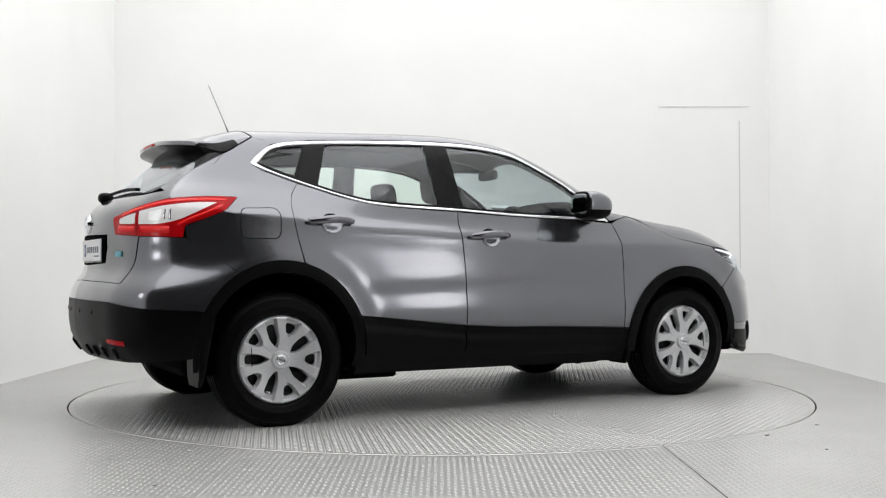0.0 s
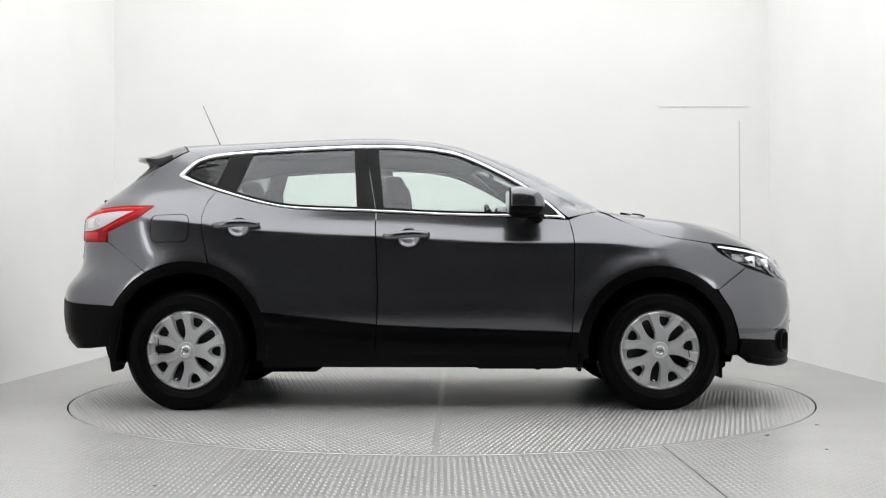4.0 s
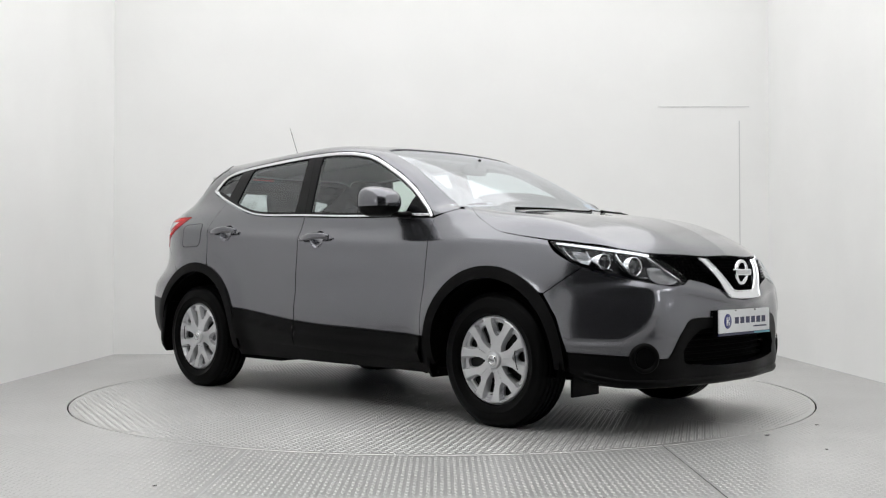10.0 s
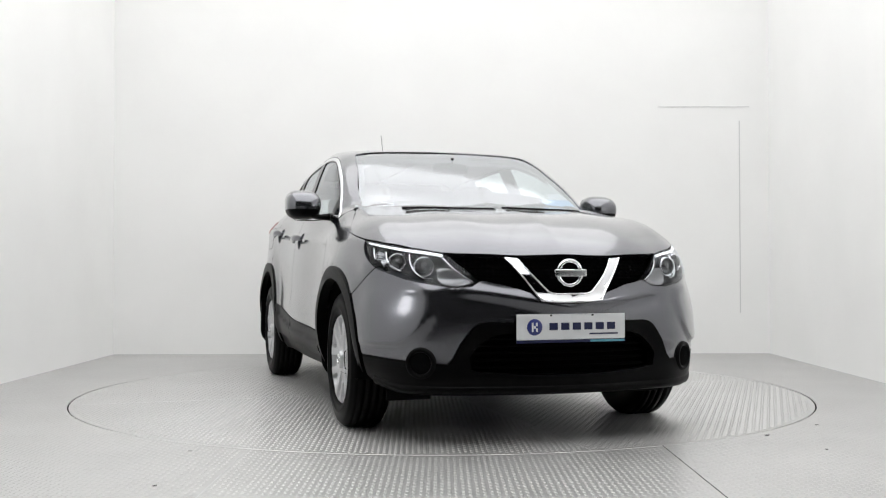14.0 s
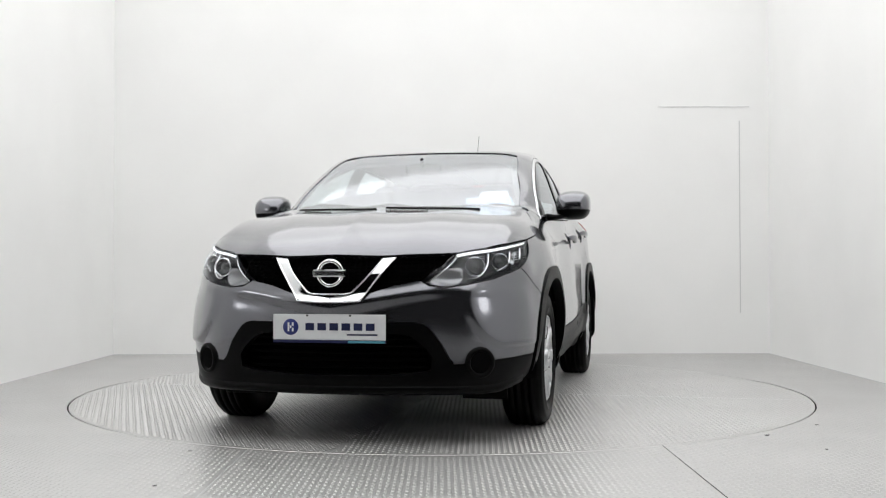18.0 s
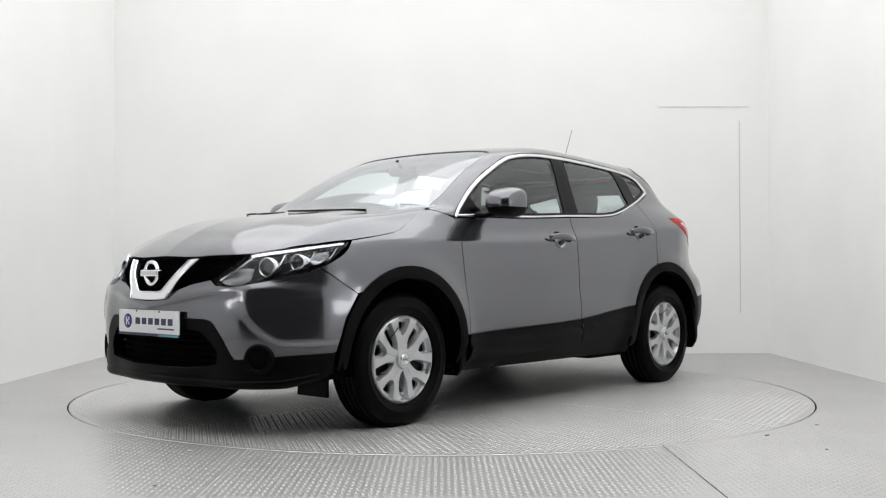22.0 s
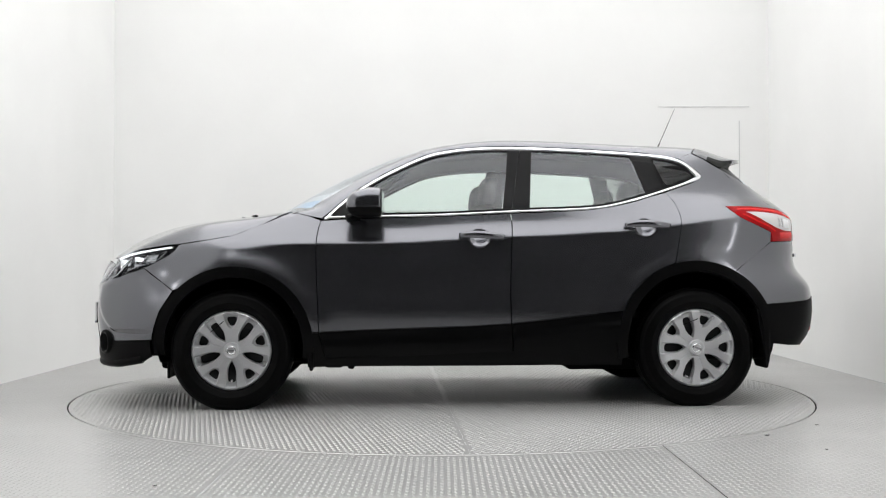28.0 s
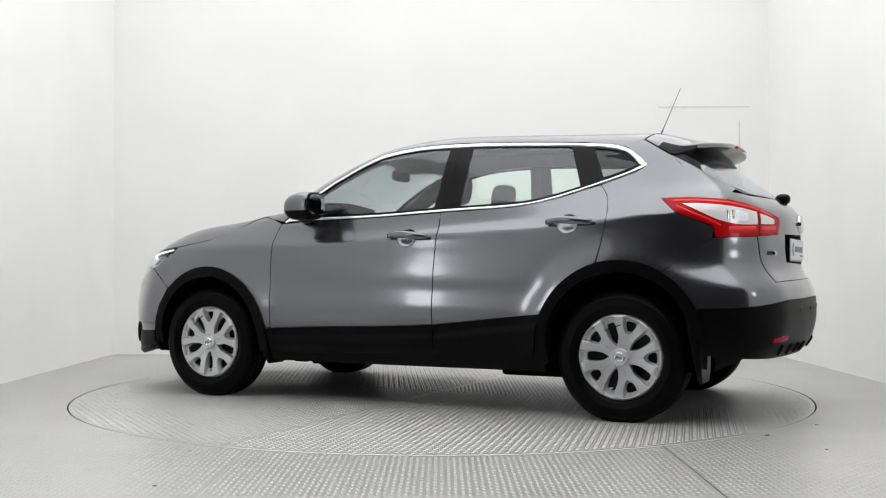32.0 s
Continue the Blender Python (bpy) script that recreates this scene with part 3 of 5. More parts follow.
def rounded(sx, sy, sz, e=0.45, nu=28, nv=18, v0=-90, v1=90, flat=None):
    """A rounded block (superellipsoid); flat cuts its rear square."""
    verts, faces = [], []
    pw = lambda c: math.copysign(abs(c) ** e, c)
    for i in range(nv + 1):
        v = radians(v0 + (v1 - v0) * i / nv)
        for k in range(nu):
            u = 2 * math.pi * k / nu
            x = pw(math.cos(v)) * pw(math.cos(u)) * sx
            if flat is not None:
                x = max(x, flat)
            verts.append((x, pw(math.cos(v)) * pw(math.sin(u)) * sy, pw(math.sin(v)) * sz))
    for i in range(nv):
        for k in range(nu):
            j = (k + 1) % nu
            faces.append((i * nu + k, i * nu + j, (i + 1) * nu + j, (i + 1) * nu + k))
    return np.array(verts), faces


def build_wheel(name):
    """A wheel with its outer face towards +y."""
    wheel = new(name, None)
    w = 0.1075
    prof = [(0.20, -w + 0.02), (0.24, -w), (0.30, -w + 0.004), (0.325, -w + 0.018), (0.338, -w + 0.035)]
    for y0, y1 in ((-0.066, -0.040), (-0.032, -0.005), (0.005, 0.032), (0.040, 0.066)):
        prof += [(WHEEL_R - 0.008, y0 - 0.001), (WHEEL_R, y0), (WHEEL_R, y1), (WHEEL_R - 0.008, y1 + 0.001)]
    prof += [(0.339, w - 0.033), (0.327, w - 0.018), (0.318, w - 0.011), (0.316, w - 0.008), (0.300, w - 0.003), (0.270, w), (0.268, w + 0.0015), (0.262, w + 0.0015), (0.260, w - 0.001),
             (0.240, w - 0.004), (0.228, w - 0.012), (0.222, w - 0.03)]
    v, f = lathe(prof, 96)
    link_mesh("tyre", v, f, RUBBER, wheel)
    v, f = lathe([(0.001, 0.03), (0.10, 0.03), (0.19, 0.045), (0.222, 0.075)], 64)
    link_mesh("rim", v, f, STEEL, wheel, "dark steel rim behind the cover")
    slot = [(0.066, 0.0), (0.076, 0.0080), (0.096, 0.0180), (0.116, 0.0225), (0.150, 0.0235), (0.172, 0.0220), (0.181, 0.014), (0.183, 0.0)]
    fork = [(0.138, 0.0), (0.1410, 0.0120), (0.150, 0.0190), (0.164, 0.0250), (0.178, 0.0285), (0.188, 0.022), (0.190, 0.0)]
    slot, fork = ([*q, *[(a, -b) for a, b in q[-2:0:-1]]] for q in (slot, fork))
    holes, axes = [], []
    for k in range(5):
        for shape, a0 in ((slot, 270), (fork, 90)):
            a = radians(a0 + 72 * k)
            lp = spline(shape, 0.005)
            holes.append(np.stack([lp[:, 0] * math.cos(a) - lp[:, 1] * math.sin(a), lp[:, 0] * math.sin(a) + lp[:, 1] * math.cos(a)], -1))
            axes.append((a, shape is slot))
    n = 90
    ring = np.array([(0.226 * math.cos(2 * math.pi * i / n), 0.226 * math.sin(2 * math.pi * i / n)) for i in range(n)])
    uv, tris = fill(ring, 0.0042, holes)
    r = np.hypot(uv[:, 0], uv[:, 1])
    y = 0.083 + 0.016 * np.clip(r / 0.19, 0, 1) ** 2 - 0.020 * np.clip((r - 0.205) / 0.021, 0, 1) ** 2 + 0.006 * np.exp(-(r / 0.05) ** 2)
    for a, is_slot in axes:
        along = uv[:, 0] * math.cos(a) + uv[:, 1] * math.sin(a)
        across = np.abs(-uv[:, 0] * math.sin(a) + uv[:, 1] * math.cos(a))
        half = np.interp(along, [0.060, 0.075, 0.098, 0.118, 0.150, 0.20, 0.22], [0.0, 0.0100, 0.0212, 0.0262, 0.0285, 0.0315, 0.0325]) if is_slot else np.interp(along, [0.124, 0.130, 0.141, 0.165, 0.19, 0.22], [0.0, 0.012, 0.0215, 0.0325, 0.0405, 0.0480])
        y -= 0.026 * np.clip((along - 0.055) / 0.004, 0, 1) * np.clip((half + 0.001 - across) / 0.0045, 0, 1) * np.clip((0.2125 - r) / 0.009, 0, 1)
    verts = np.stack([uv[:, 0], y, uv[:, 1]], -1)
    count = {}
    for t in tris:
        for i in range(3):
            e = (t[i], t[(i + 1) % 3])
            k = (min(e), max(e))
            count[k] = None if k in count else e
    rim = [e for e in count.values() if e]
    ids = sorted({i for e in rim for i in e})
    idx = {i: len(verts) + k for k, i in enumerate(ids)}
    low = verts[ids] * np.array([0.99, 1, 0.99]) - np.array([0, 0.016, 0])
    faces = [t[::-1] for t in tris] + [(b, a, idx[a], idx[b])[::-1] for a, b in rim]
    cover = link_mesh("wheel_cover", np.concatenate([verts, low]), faces, SILVER, wheel, "silver plastic wheel cover with five split spokes")
    cover.data.set_sharp_from_angle(angle=radians(38))
    v, f = lathe([(0.001, 0.104), (0.030, 0.103), (0.033, 0.1005), (0.036, 0.1025), (0.042, 0.1015), (0.046, 0.096), (0.049, 0.080)], 40)
    cap = link_mesh("centre_cap", v, f, SILVER, wheel, "round silver centre cap")
    cap.data.set_sharp_from_angle(angle=radians(30))
    part("badge_bar", box_bm(-0.028, 0.028, 0.102, 0.1065, -0.005, 0.005, 0.001), LAMP_GREY, wheel)
    v, f = lathe([(0.017, 0.1036), (0.018, 0.1066), (0.025, 0.1066), (0.027, 0.1030)], 32)
    link_mesh("badge", v, f, CHROME, wheel, "small round chrome badge")
    part("valve", box_bm(-0.004, 0.004, 0.05, 0.09, -0.178, -0.168, 0.002), PLATE_WHITE, wheel)
    return wheel


def cable_tie(wheel, turn):
    """A thin tie round one prong of a wheel cover, turned about the hub."""
    v, f = tube([(0.170, 0.074, 0.020), (0.166, 0.101, 0.004), (0.150, 0.104, -0.036), (0.136, 0.101, -0.072), (0.130, 0.074, -0.090)], 0.0024, 0.0024, 6, up=(0, 1, 0))
    link_mesh("cable_tie", v, f, RUBBER, wheel, "thin black cable tie round a spoke").matrix_basis = pose(0, 0, 0, 0, turn, 0)


def build_front(car):
    both = (1, -1)
    per = 1.3 * math.pi / 180
    # grille
    half = [(0.0, 0.850), (12.0, 0.852), (20.0, 0.858), (25.3, 0.866), (21.0, 0.80), (17.4, 0.741), (12.7, 0.716), (7.6, 0.678), (6.0, 0.650), (0.0, 0.646)]
    grille = panel("grille", "nose", resample(mirrored(half), (1.5, 0.02)), DARK, car, off=-0.045, step=(2.0, 0.03), label="black mesh upper grille")[0]
    half_w = curve([(0.66, 6.5), (0.69, 8.5), (0.72, 13.0), (0.75, 17.5), (0.80, 20.5), (0.84, 23.0)])
    for z in np.arange(0.672, 0.848, 0.0155):
        w = float(half_w(z))
        strip("mesh_bar", "nose", [(a, z) for a in np.linspace(-w, w, 30)], 0.0035, DARK, grille, off=-0.028, thick=0.008, seg=3)
    for a in np.arange(-21.0, 21.1, 1.2):
        zl = 0.655 + max(0.0, abs(a) - 6.5) * 0.0075
        if zl < 0.83:
            strip("mesh_bar", "nose", [(a, z) for z in np.linspace(zl, 0.845, 8)], 0.0035, DARK, grille, off=-0.030, thick=0.008, seg=3)
    loop = [(0.282, 0.843), (0.217, 0.754), (0.152, 0.664), (0.132, 0.652), (0.0, 0.647), (-0.132, 0.652), (-0.152, 0.664), (-0.217, 0.754), (-0.282, 0.843), (-0.228, 0.838),
            (-0.181, 0.772), (-0.118, 0.703), (-0.100, 0.688), (-0.070, 0.681), (0.0, 0.680), (0.070, 0.681), (0.100, 0.688), (0.118, 0.703), (0.181, 0.772), (0.228, 0.838)]
    lp = resample(loop, 0.012)
    panel("grille_trim", "face", lp, CHROME, car, off=0.012, thick=0.035, step=0.008, label="chrome V-shaped grille trim")
    trim = [o for o in car.children if o.name.startswith("grille_trim")][0]
    for lo, hi in ((0, 9), (9, 20)):
        edge = spline(loop[lo:hi], 0.01, closed=False)
        strip("trim_edge", "face", edge, 0.007, CHROME, trim, off=0.017, thick=0.008, seg=5, label="bright raised chrome edge")
    # badge
    c = lay("face", [(0.0, 0.772)], 0.022)[0]
    v, f = [], []
    ns, nt = 40, 10
    for i in range(ns):
        a = 2 * math.pi * i / ns
        for k in range(nt):
            b = 2 * math.pi * k / nt
            r = 0.055 + 0.0095 * math.cos(b)
            v.append((c[0] + 0.010 * math.sin(b), r * math.cos(a), c[2] + r * math.sin(a)))
    f = [(i * nt + k, ((i + 1) % ns) * nt + k, ((i + 1) % ns) * nt + (k + 1) % nt, i * nt + (k + 1) % nt) for i in range(ns) for k in range(nt)]
    badge = link_mesh("badge", v, f, CHROME, car, "round chrome badge with a crossbar")
    part("badge_bar", box_bm(c[0] - 0.006, c[0] + 0.016, -0.077, 0.077, c[2] - 0.016, c[2] + 0.016, 0.004), CHROME, badge)
    part("badge_inlay", box_bm(c[0] + 0.0155, c[0] + 0.0175, -0.068, 0.068, c[2] - 0.010, c[2] + 0.010, 0.001), LAMP_BOWL, badge)
    part("badge_mount", box_bm(c[0] - 0.05, c[0] - 0.004, -0.02, 0.02, c[2] - 0.02, c[2] + 0.02), DARK, badge)
    # lamps
    lamp = spline(LAMP, 0.6, sharp=(0, 2, 4))
    flat = np.stack([lamp[:, 0] * per, lamp[:, 1]], -1)

    def sunk(uv, p):
        q = np.stack([uv[:, 0] * per, uv[:, 1]], -1)
        d = np.sqrt(((q[:, None, :] - flat[None]) ** 2).sum(-1)).min(1)
        return -0.055 * np.clip(d / 0.028, 0, 1) ** 0.7 - 0.004
    lp = resample(lamp, (0.8, 0.012))
    bowls = panel("headlamp", "nose", lp, LAMP_BLACK, car, off=-0.002, thick=0.03, step=(0.9, 0.012), depth=sunk, mirror=both, label="clear headlamp with twin round lenses")
    for s, bowl in zip(both, bowls):
        panel("lens", "nose", lp, LENS, bowl, off=0.001, thick=0.002, step=(1.2, 0.018), mirror=(s,), label="clear plastic lamp lens")
        line = spline([(46.0, 0.917), (40.0, 0.9), (34.5, 0.883), (29.0, 0.868), (25.6, 0.855)], 0.5, closed=False)
        strip("light_strip", "nose", line, np.linspace(0.005, 0.009, len(line)), DAY_STRIP, bowl, off=-0.002, thick=0.012, mirror=(s,), label="white light strip along the lamp's top, with added glow")
        for pts, deep, m in (([(26.6, 0.806), (23.4, 0.806), (21.2, 0.775), (19.6, 0.742), (22.0, 0.730), (24.6, 0.735), (26.4, 0.760)], -0.030, LAMP_GREY), ([(42.8, 0.884), (39.6, 0.874), (39.0, 0.845), (39.6, 0.815), (41.4, 0.830), (42.4, 0.855)], -0.026, LAMP_BOWL)):
            mid = np.mean(pts, 0)
            panel("reflector", "nose", spline(pts, 0.5), m, bowl, off=0.0, thick=0.004, step=(0.6, 0.008), mirror=(s,), label="bright metal lamp reflector",
                  depth=lambda uv, p, mid=mid, deep=deep: deep - 0.022 * np.clip(1 - ((uv[:, 0] - mid[0]) / 3.6) ** 2 - ((uv[:, 1] - mid[1]) / 0.036) ** 2, 0, 1))
        for pts, wd in (([(39.4, 0.872), (38.9, 0.845), (37.6, 0.812), (34.5, 0.782)], 0.007), ([(33.0, 0.862), (32.6, 0.830), (31.6, 0.790), (29.6, 0.756), (27.2, 0.748)], 0.008), ([(25.6, 0.846), (24.0, 0.812), (21.6, 0.772), (19.2, 0.738)], 0.007), ([(44.4, 0.893), (43.8, 0.868), (42.6, 0.838)], 0.006)):
            strip("lamp_bezel", "nose", spline(pts, 0.4, closed=False), wd, LAMP_BOWL, bowl, off=-0.022, thick=0.03, mirror=(s,), seg=3, label="bright metal divider inside the lamp")
        for k in range(4):
            strip("lamp_rib", "nose", [(a, 0.872 - 0.011 * k - 0.0028 * (42.4 - a)) for a in np.linspace(39.8, 42.6, 6)], 0.004, LAMP_BOWL, bowl, off=-0.022, thick=0.006, mirror=(s,), seg=3)
        for a, z, r in ((36.0, 0.822, 0.040), (29.5, 0.800, 0.046)):
            p = lay("nose", [(a, z)], -0.05)[0]
            v, f = lathe([(r * 0.86, -0.03), (r * 0.88, 0.012), (r * 0.94, 0.016), (r, 0.012), (r * 1.02, -0.04)], 36)
            ob = link_mesh("lamp_ring", v, f, CHROME, bowl, "chrome ring round a lamp lens")
            oriented(ob, p * np.array([1, s, 1]), (1.0, 0.22 * s, 0.02))
            v, f = lathe([(0.001, 0.014), (r * 0.38, 0.010), (r * 0.66, -0.001), (r * 0.87, -0.018)], 32)
            ob = link_mesh("projector_lens", v, f, LAMP_GLASS, bowl, "dark glass projector lens")
            oriented(ob, p * np.array([1, s, 1]), (1.0, 0.22 * s, 0.02))
    # fog lamps
    for s in both:
        p = lay("nose", [(29.1, 0.373)], 0.002)
        out = (normals(p)[0] + np.array([0.12, 0, 0])) * np.array([1, s, 1])
        p = p[0] * np.array([1, s, 1])
        v, f = lathe([(0.046, -0.02), (0.049, 0.006), (0.058, 0.014), (0.069, 0.011), (0.076, -0.02)], 40)
        fog = oriented(link_mesh("fog_lamp", v, f, PLASTIC, car, "round black fog lamp surround"), p, tuple(out))
        v, f = lathe([(0.001, 0.010), (0.03, 0.009), (0.048, 0.006)], 32)
        oriented(link_mesh("fog_lens", v, f, DARK, fog), (0, 0, 0), (0, 1, 0))
        for ob in fog.children:
            ob.matrix_basis = Matrix.Identity(4)
    # sign plate in the number plate's place
    x = 2.236
    plate = part("sign_plate", box_bm(x - 0.004, x + 0.004, -0.262, 0.262, 0.476, 0.590, 0.003), PLATE_WHITE, car, "white sign plate with a blue disc and navy bars")
    part("plate_holder", box_bm(x - 0.03, x - 0.0045, -0.264, 0.264, 0.462, 0.588, 0.004), GLOSS_BLACK, plate)
    part("strip_navy", box_bm(x - 0.004, x + 0.0045, -0.262, 0.262, 0.463, 0.475), PLATE_NAVY, plate)
    part("strip_pale", box_bm(x + 0.0045, x + 0.0052, 0.09, 0.258, 0.464, 0.474), TEAL, plate)
    print_marks(plate, x + 0.0042, 1, 0.0, 0.533, 1.0)
    for y in (-0.10, 0.10):
        part("plate_screw", box_bm(x + 0.004, x + 0.006, y - 0.005, y + 0.005, 0.580, 0.588, 0.002), JOINT, plate)
    # wipers
    for y0, y1 in ((0.50, 0.02), (-0.04, -0.50)):
        ys = np.linspace(y0, y1, 14)
        z = 1.108 + 0.010 * np.linspace(0, 1, 14)
        p = lay("face", np.stack([ys, z], -1), 0.004)
        v, f = tube(p, 0.005, 0.006, 8)
        wiper = link_mesh("wiper", v, f, PLASTIC, car, "black windscreen wiper")
        p = lay("face", np.stack([ys[7:], z[7:] - 0.004], -1), 0.012)
        v, f = tube(p, 0.007, 0.005, 8)
        link_mesh("wiper_arm", v, f, PLASTIC, wiper)


def print_marks(plate, x, s, yc, zc, k):
    """A blue disc and six upright navy bars with a thin bar under them, facing s along x."""
    v, f = lathe([(0.001, 0.0008), (0.036 * k, 0.0008), (0.0365 * k, 0.0)], 40)
    disc = link_mesh("disc_mark", v, f, PLATE_BLUE, plate, "blue printed disc")
    disc.matrix_basis = Matrix.Translation((x, yc - 0.178 * k * s, zc)) @ Matrix.Rotation(-s * math.pi / 2, 4, "Z")
    for a, b, c, d in ((-0.014, -0.006, -0.02, 0.02), (-0.004, 0.004, -0.006, 0.006), (0.006, 0.014, 0.004, 0.02), (0.006, 0.014, -0.02, -0.004)):
        lo, hi = sorted((x + 0.0008 * s, x + 0.0014 * s))
        y0, y1 = sorted((yc + (-0.178 + a) * k * s, yc + (-0.178 + b) * k * s))
        part("white_mark", box_bm(lo, hi, y0, y1, zc + c * k, zc + d * k), PLATE_WHITE, plate)
    for i in range(6):
        lo, hi = sorted((x, x + 0.0008 * s))
        yy = sorted((yc + (-0.108 + i * 0.056) * k * s, yc + (-0.108 + i * 0.056 + 0.040) * k * s))
        part("navy_bar", box_bm(lo, hi, yy[0], yy[1], zc - 0.014 * k, zc + 0.018 * k), PLATE_NAVY, plate)
    lo, hi = sorted((x, x + 0.0008 * s))
    yy = sorted((yc + 0.085 * k * s, yc + 0.225 * k * s))
    part("thin_bar", box_bm(lo, hi, yy[0], yy[1], zc - 0.036 * k, zc - 0.029 * k), PLATE_NAVY, plate)


def build_rear(car):
    both = (1, -1)
    per = 1.15 * math.pi / 180
    loop = resample(spline(TAIL_LAMP, 0.6, sharp=(0, 6, 8)), (0.9, 0.012))
    lamps = panel("tail_lamp", "stern", loop, RED, car, off=0.004, thick=0.03, step=(1.0, 0.014), mirror=both, label="red and clear wraparound tail lamp")
    clear = spline([(48.0, 1.121), (43.5, 1.119), (37.0, 1.104), (30.5, 1.078), (30.5, 1.014), (36.0, 1.014), (40.5, 1.034), (44.6, 1.076)], 0.6, sharp=(0, 3, 4))
    small = spline([(29.3, 1.070), (26.0, 1.059), (22.6, 1.042), (22.6, 1.022), (26.0, 1.018), (29.2, 1.017)], 0.6, sharp=(0, 5))
    for s, ob in zip(both, lamps):
        panel("clear_lens", "stern", resample(clear, (0.9, 0.012)), CLEAR_RED, ob, off=0.0045, thick=0.004, step=(1.0, 0.014), mirror=(s,), label="clear reversing and indicator lens")
        panel("clear_lens", "stern", resample(small, (0.9, 0.012)), CLEAR_RED, ob, off=0.0045, thick=0.004, step=(1.0, 0.014), mirror=(s,), label="clear reversing lens")
        strip("lamp_split", "stern", [(29.9, z) for z in np.linspace(0.958, 1.10, 10)], 0.003, DARK, ob, off=0.0055, thick=0.004, mirror=(s,), seg=3)
        for pts, wd in (([(49.6, 1.137), (44.5, 1.136), (36.8, 1.121), (29.0, 1.085), (23.5, 1.059)], 0.017), ([(49.4, 1.108), (46.6, 1.072), (43.0, 1.038), (40.4, 1.008)], 0.012), ([(38.5, 0.985), (34.0, 0.987), (31.0, 0.988)], 0.036), ([(29.0, 0.990), (25.0, 0.993), (21.8, 0.996)], 0.030)):
            line = spline(pts, 0.5, closed=False)
            strip("light_guide", "stern", line, wd, BRIGHT_RED, ob, off=0.0052, thick=0.002, mirror=(s,), seg=3, label="bright red light guide")
        bulb = spline([(36.6, 1.082), (34.6, 1.078), (33.4, 1.070), (33.4, 1.036), (34.8, 1.030), (36.4, 1.034)], 0.5)
        panel("lamp_reflector", "stern", bulb, GUIDE, ob, off=0.006, thick=0.003, step=(0.8, 0.012), mirror=(s,), label="bright reflector in the lamp")
        for a in (37.3, 38.6):
            strip("lens_rib", "stern", [(a, z) for z in np.linspace(1.036, 1.086, 6)], 0.012, LAMP_BOWL, ob, off=0.006, thick=0.002, mirror=(s,), seg=3)
    # spoiler
    n = 41
    edge = to_roof("side", [(-1.385, 1.487)])[0][1]
    angle = np.linspace(edge, 180 - edge, n)
    q = np.abs(90 - angle) / (90 - edge)
    lead = lay("roof", np.stack([np.interp(q, [0, 0.53, 0.83, 1.0], [-1.502, -1.487, -1.442, -1.387]), angle], -1), 0.001)
    ys = lead[:, 1]
    w = np.abs(ys) / np.abs(ys).max()
    ahead = lay("roof", np.stack([np.interp(q, [0, 0.53, 0.83, 1.0], [-1.502, -1.487, -1.442, -1.387]) + 0.03, angle], -1), 0.001)
    flow = (lead - ahead) / 0.03 * 0.30
    tip = np.array([(-1.785 + 0.13 * k ** 4, y * 0.90, 1.482 - 0.030 * k ** 2) for y, k in zip(ys, w)])
    end = np.array([-0.30, 0.0, -0.012])
    low = tip + np.array([0.004, 0, -0.020])
    inn = np.array([(-1.705 + 0.10 * k ** 3, y * 0.95, 1.392 - 0.015 * k ** 2) for y, k in zip(ys, w)])
    us = np.linspace(0, 1, 9)
    rows = [(2 * u ** 3 - 3 * u ** 2 + 1) * lead + (u ** 3 - 2 * u ** 2 + u) * flow + (3 * u ** 2 - 2 * u ** 3) * tip + (u ** 3 - u ** 2) * end for u in us]
    seam = lay("side", [(-1.385, 1.487), (-1.42, 1.467), (-1.46, 1.443), (-1.50, 1.417), (-1.545, 1.390), (-1.60, 1.33)], 0.001)
    rim_u = [0.0, 0.175, 0.35, 0.525, 0.70]
    wide = []
    for u, row in zip(us, rows):
        cols = []
        for s, e in ((1, 0), (-1, n - 1)):
            flip = np.array([1, s, 1])
            if u <= 0.7:
                foot = np.array([np.interp(u, rim_u, seam[:5, i]) for i in range(3)]) * flip
            else:
                k = (u - 0.7) / 0.3
                foot = (seam[4] * flip) * (1 - k) + low[e] * k
            cols.append([row[e] * (1 - k) + foot * k + np.array([0, s * 0.018, 0.010]) * k * (1 - k) * 4 * u * (1 - u) for k in (1.0, 0.75, 0.5, 0.25)])
        wide.append(cols[0] + list(row) + cols[1][::-1])
    wide.append([low[0]] * 4 + list(low) + [low[-1]] * 4)
    m = n + 8
    v = np.array(wide).reshape(-1, 3)
    f = [(i * m + j, (i + 1) * m + j, (i + 1) * m + j + 1, i * m + j + 1) for i in range(len(wide) - 1) for j in range(m - 1)]
    cheeks = [[q for q in f if q[0] // m >= 3 and q[0] % m < 3], [q for q in f if q[0] // m >= 3 and q[0] % m >= m - 4]]
    f = [q for q in f if q not in cheeks[0] and q not in cheeks[1]]
    spoiler = link_mesh("spoiler", v, f, PAINT, car, "grey roof spoiler over the rear screen")
    for faces in cheeks:
        ids = sorted({i for q in faces for i in q})
        at = {i: k for k, i in enumerate(ids)}
        link_mesh("spoiler_cheek", v[ids], [tuple(at[i] for i in q) for q in faces], GLOSS_BLACK, spoiler, "gloss black side fin of the spoiler")
    dip = (low + inn) / 2 + np.array([0.02, 0, 0.015])
    v = np.array([low, dip, inn, inn + np.array([0.1, 0, 0.06])]).reshape(-1, 3)
    f = [(i * n + j, i * n + j + 1, (i + 1) * n + j + 1, (i + 1) * n + j) for i in range(3) for j in range(n - 1)]
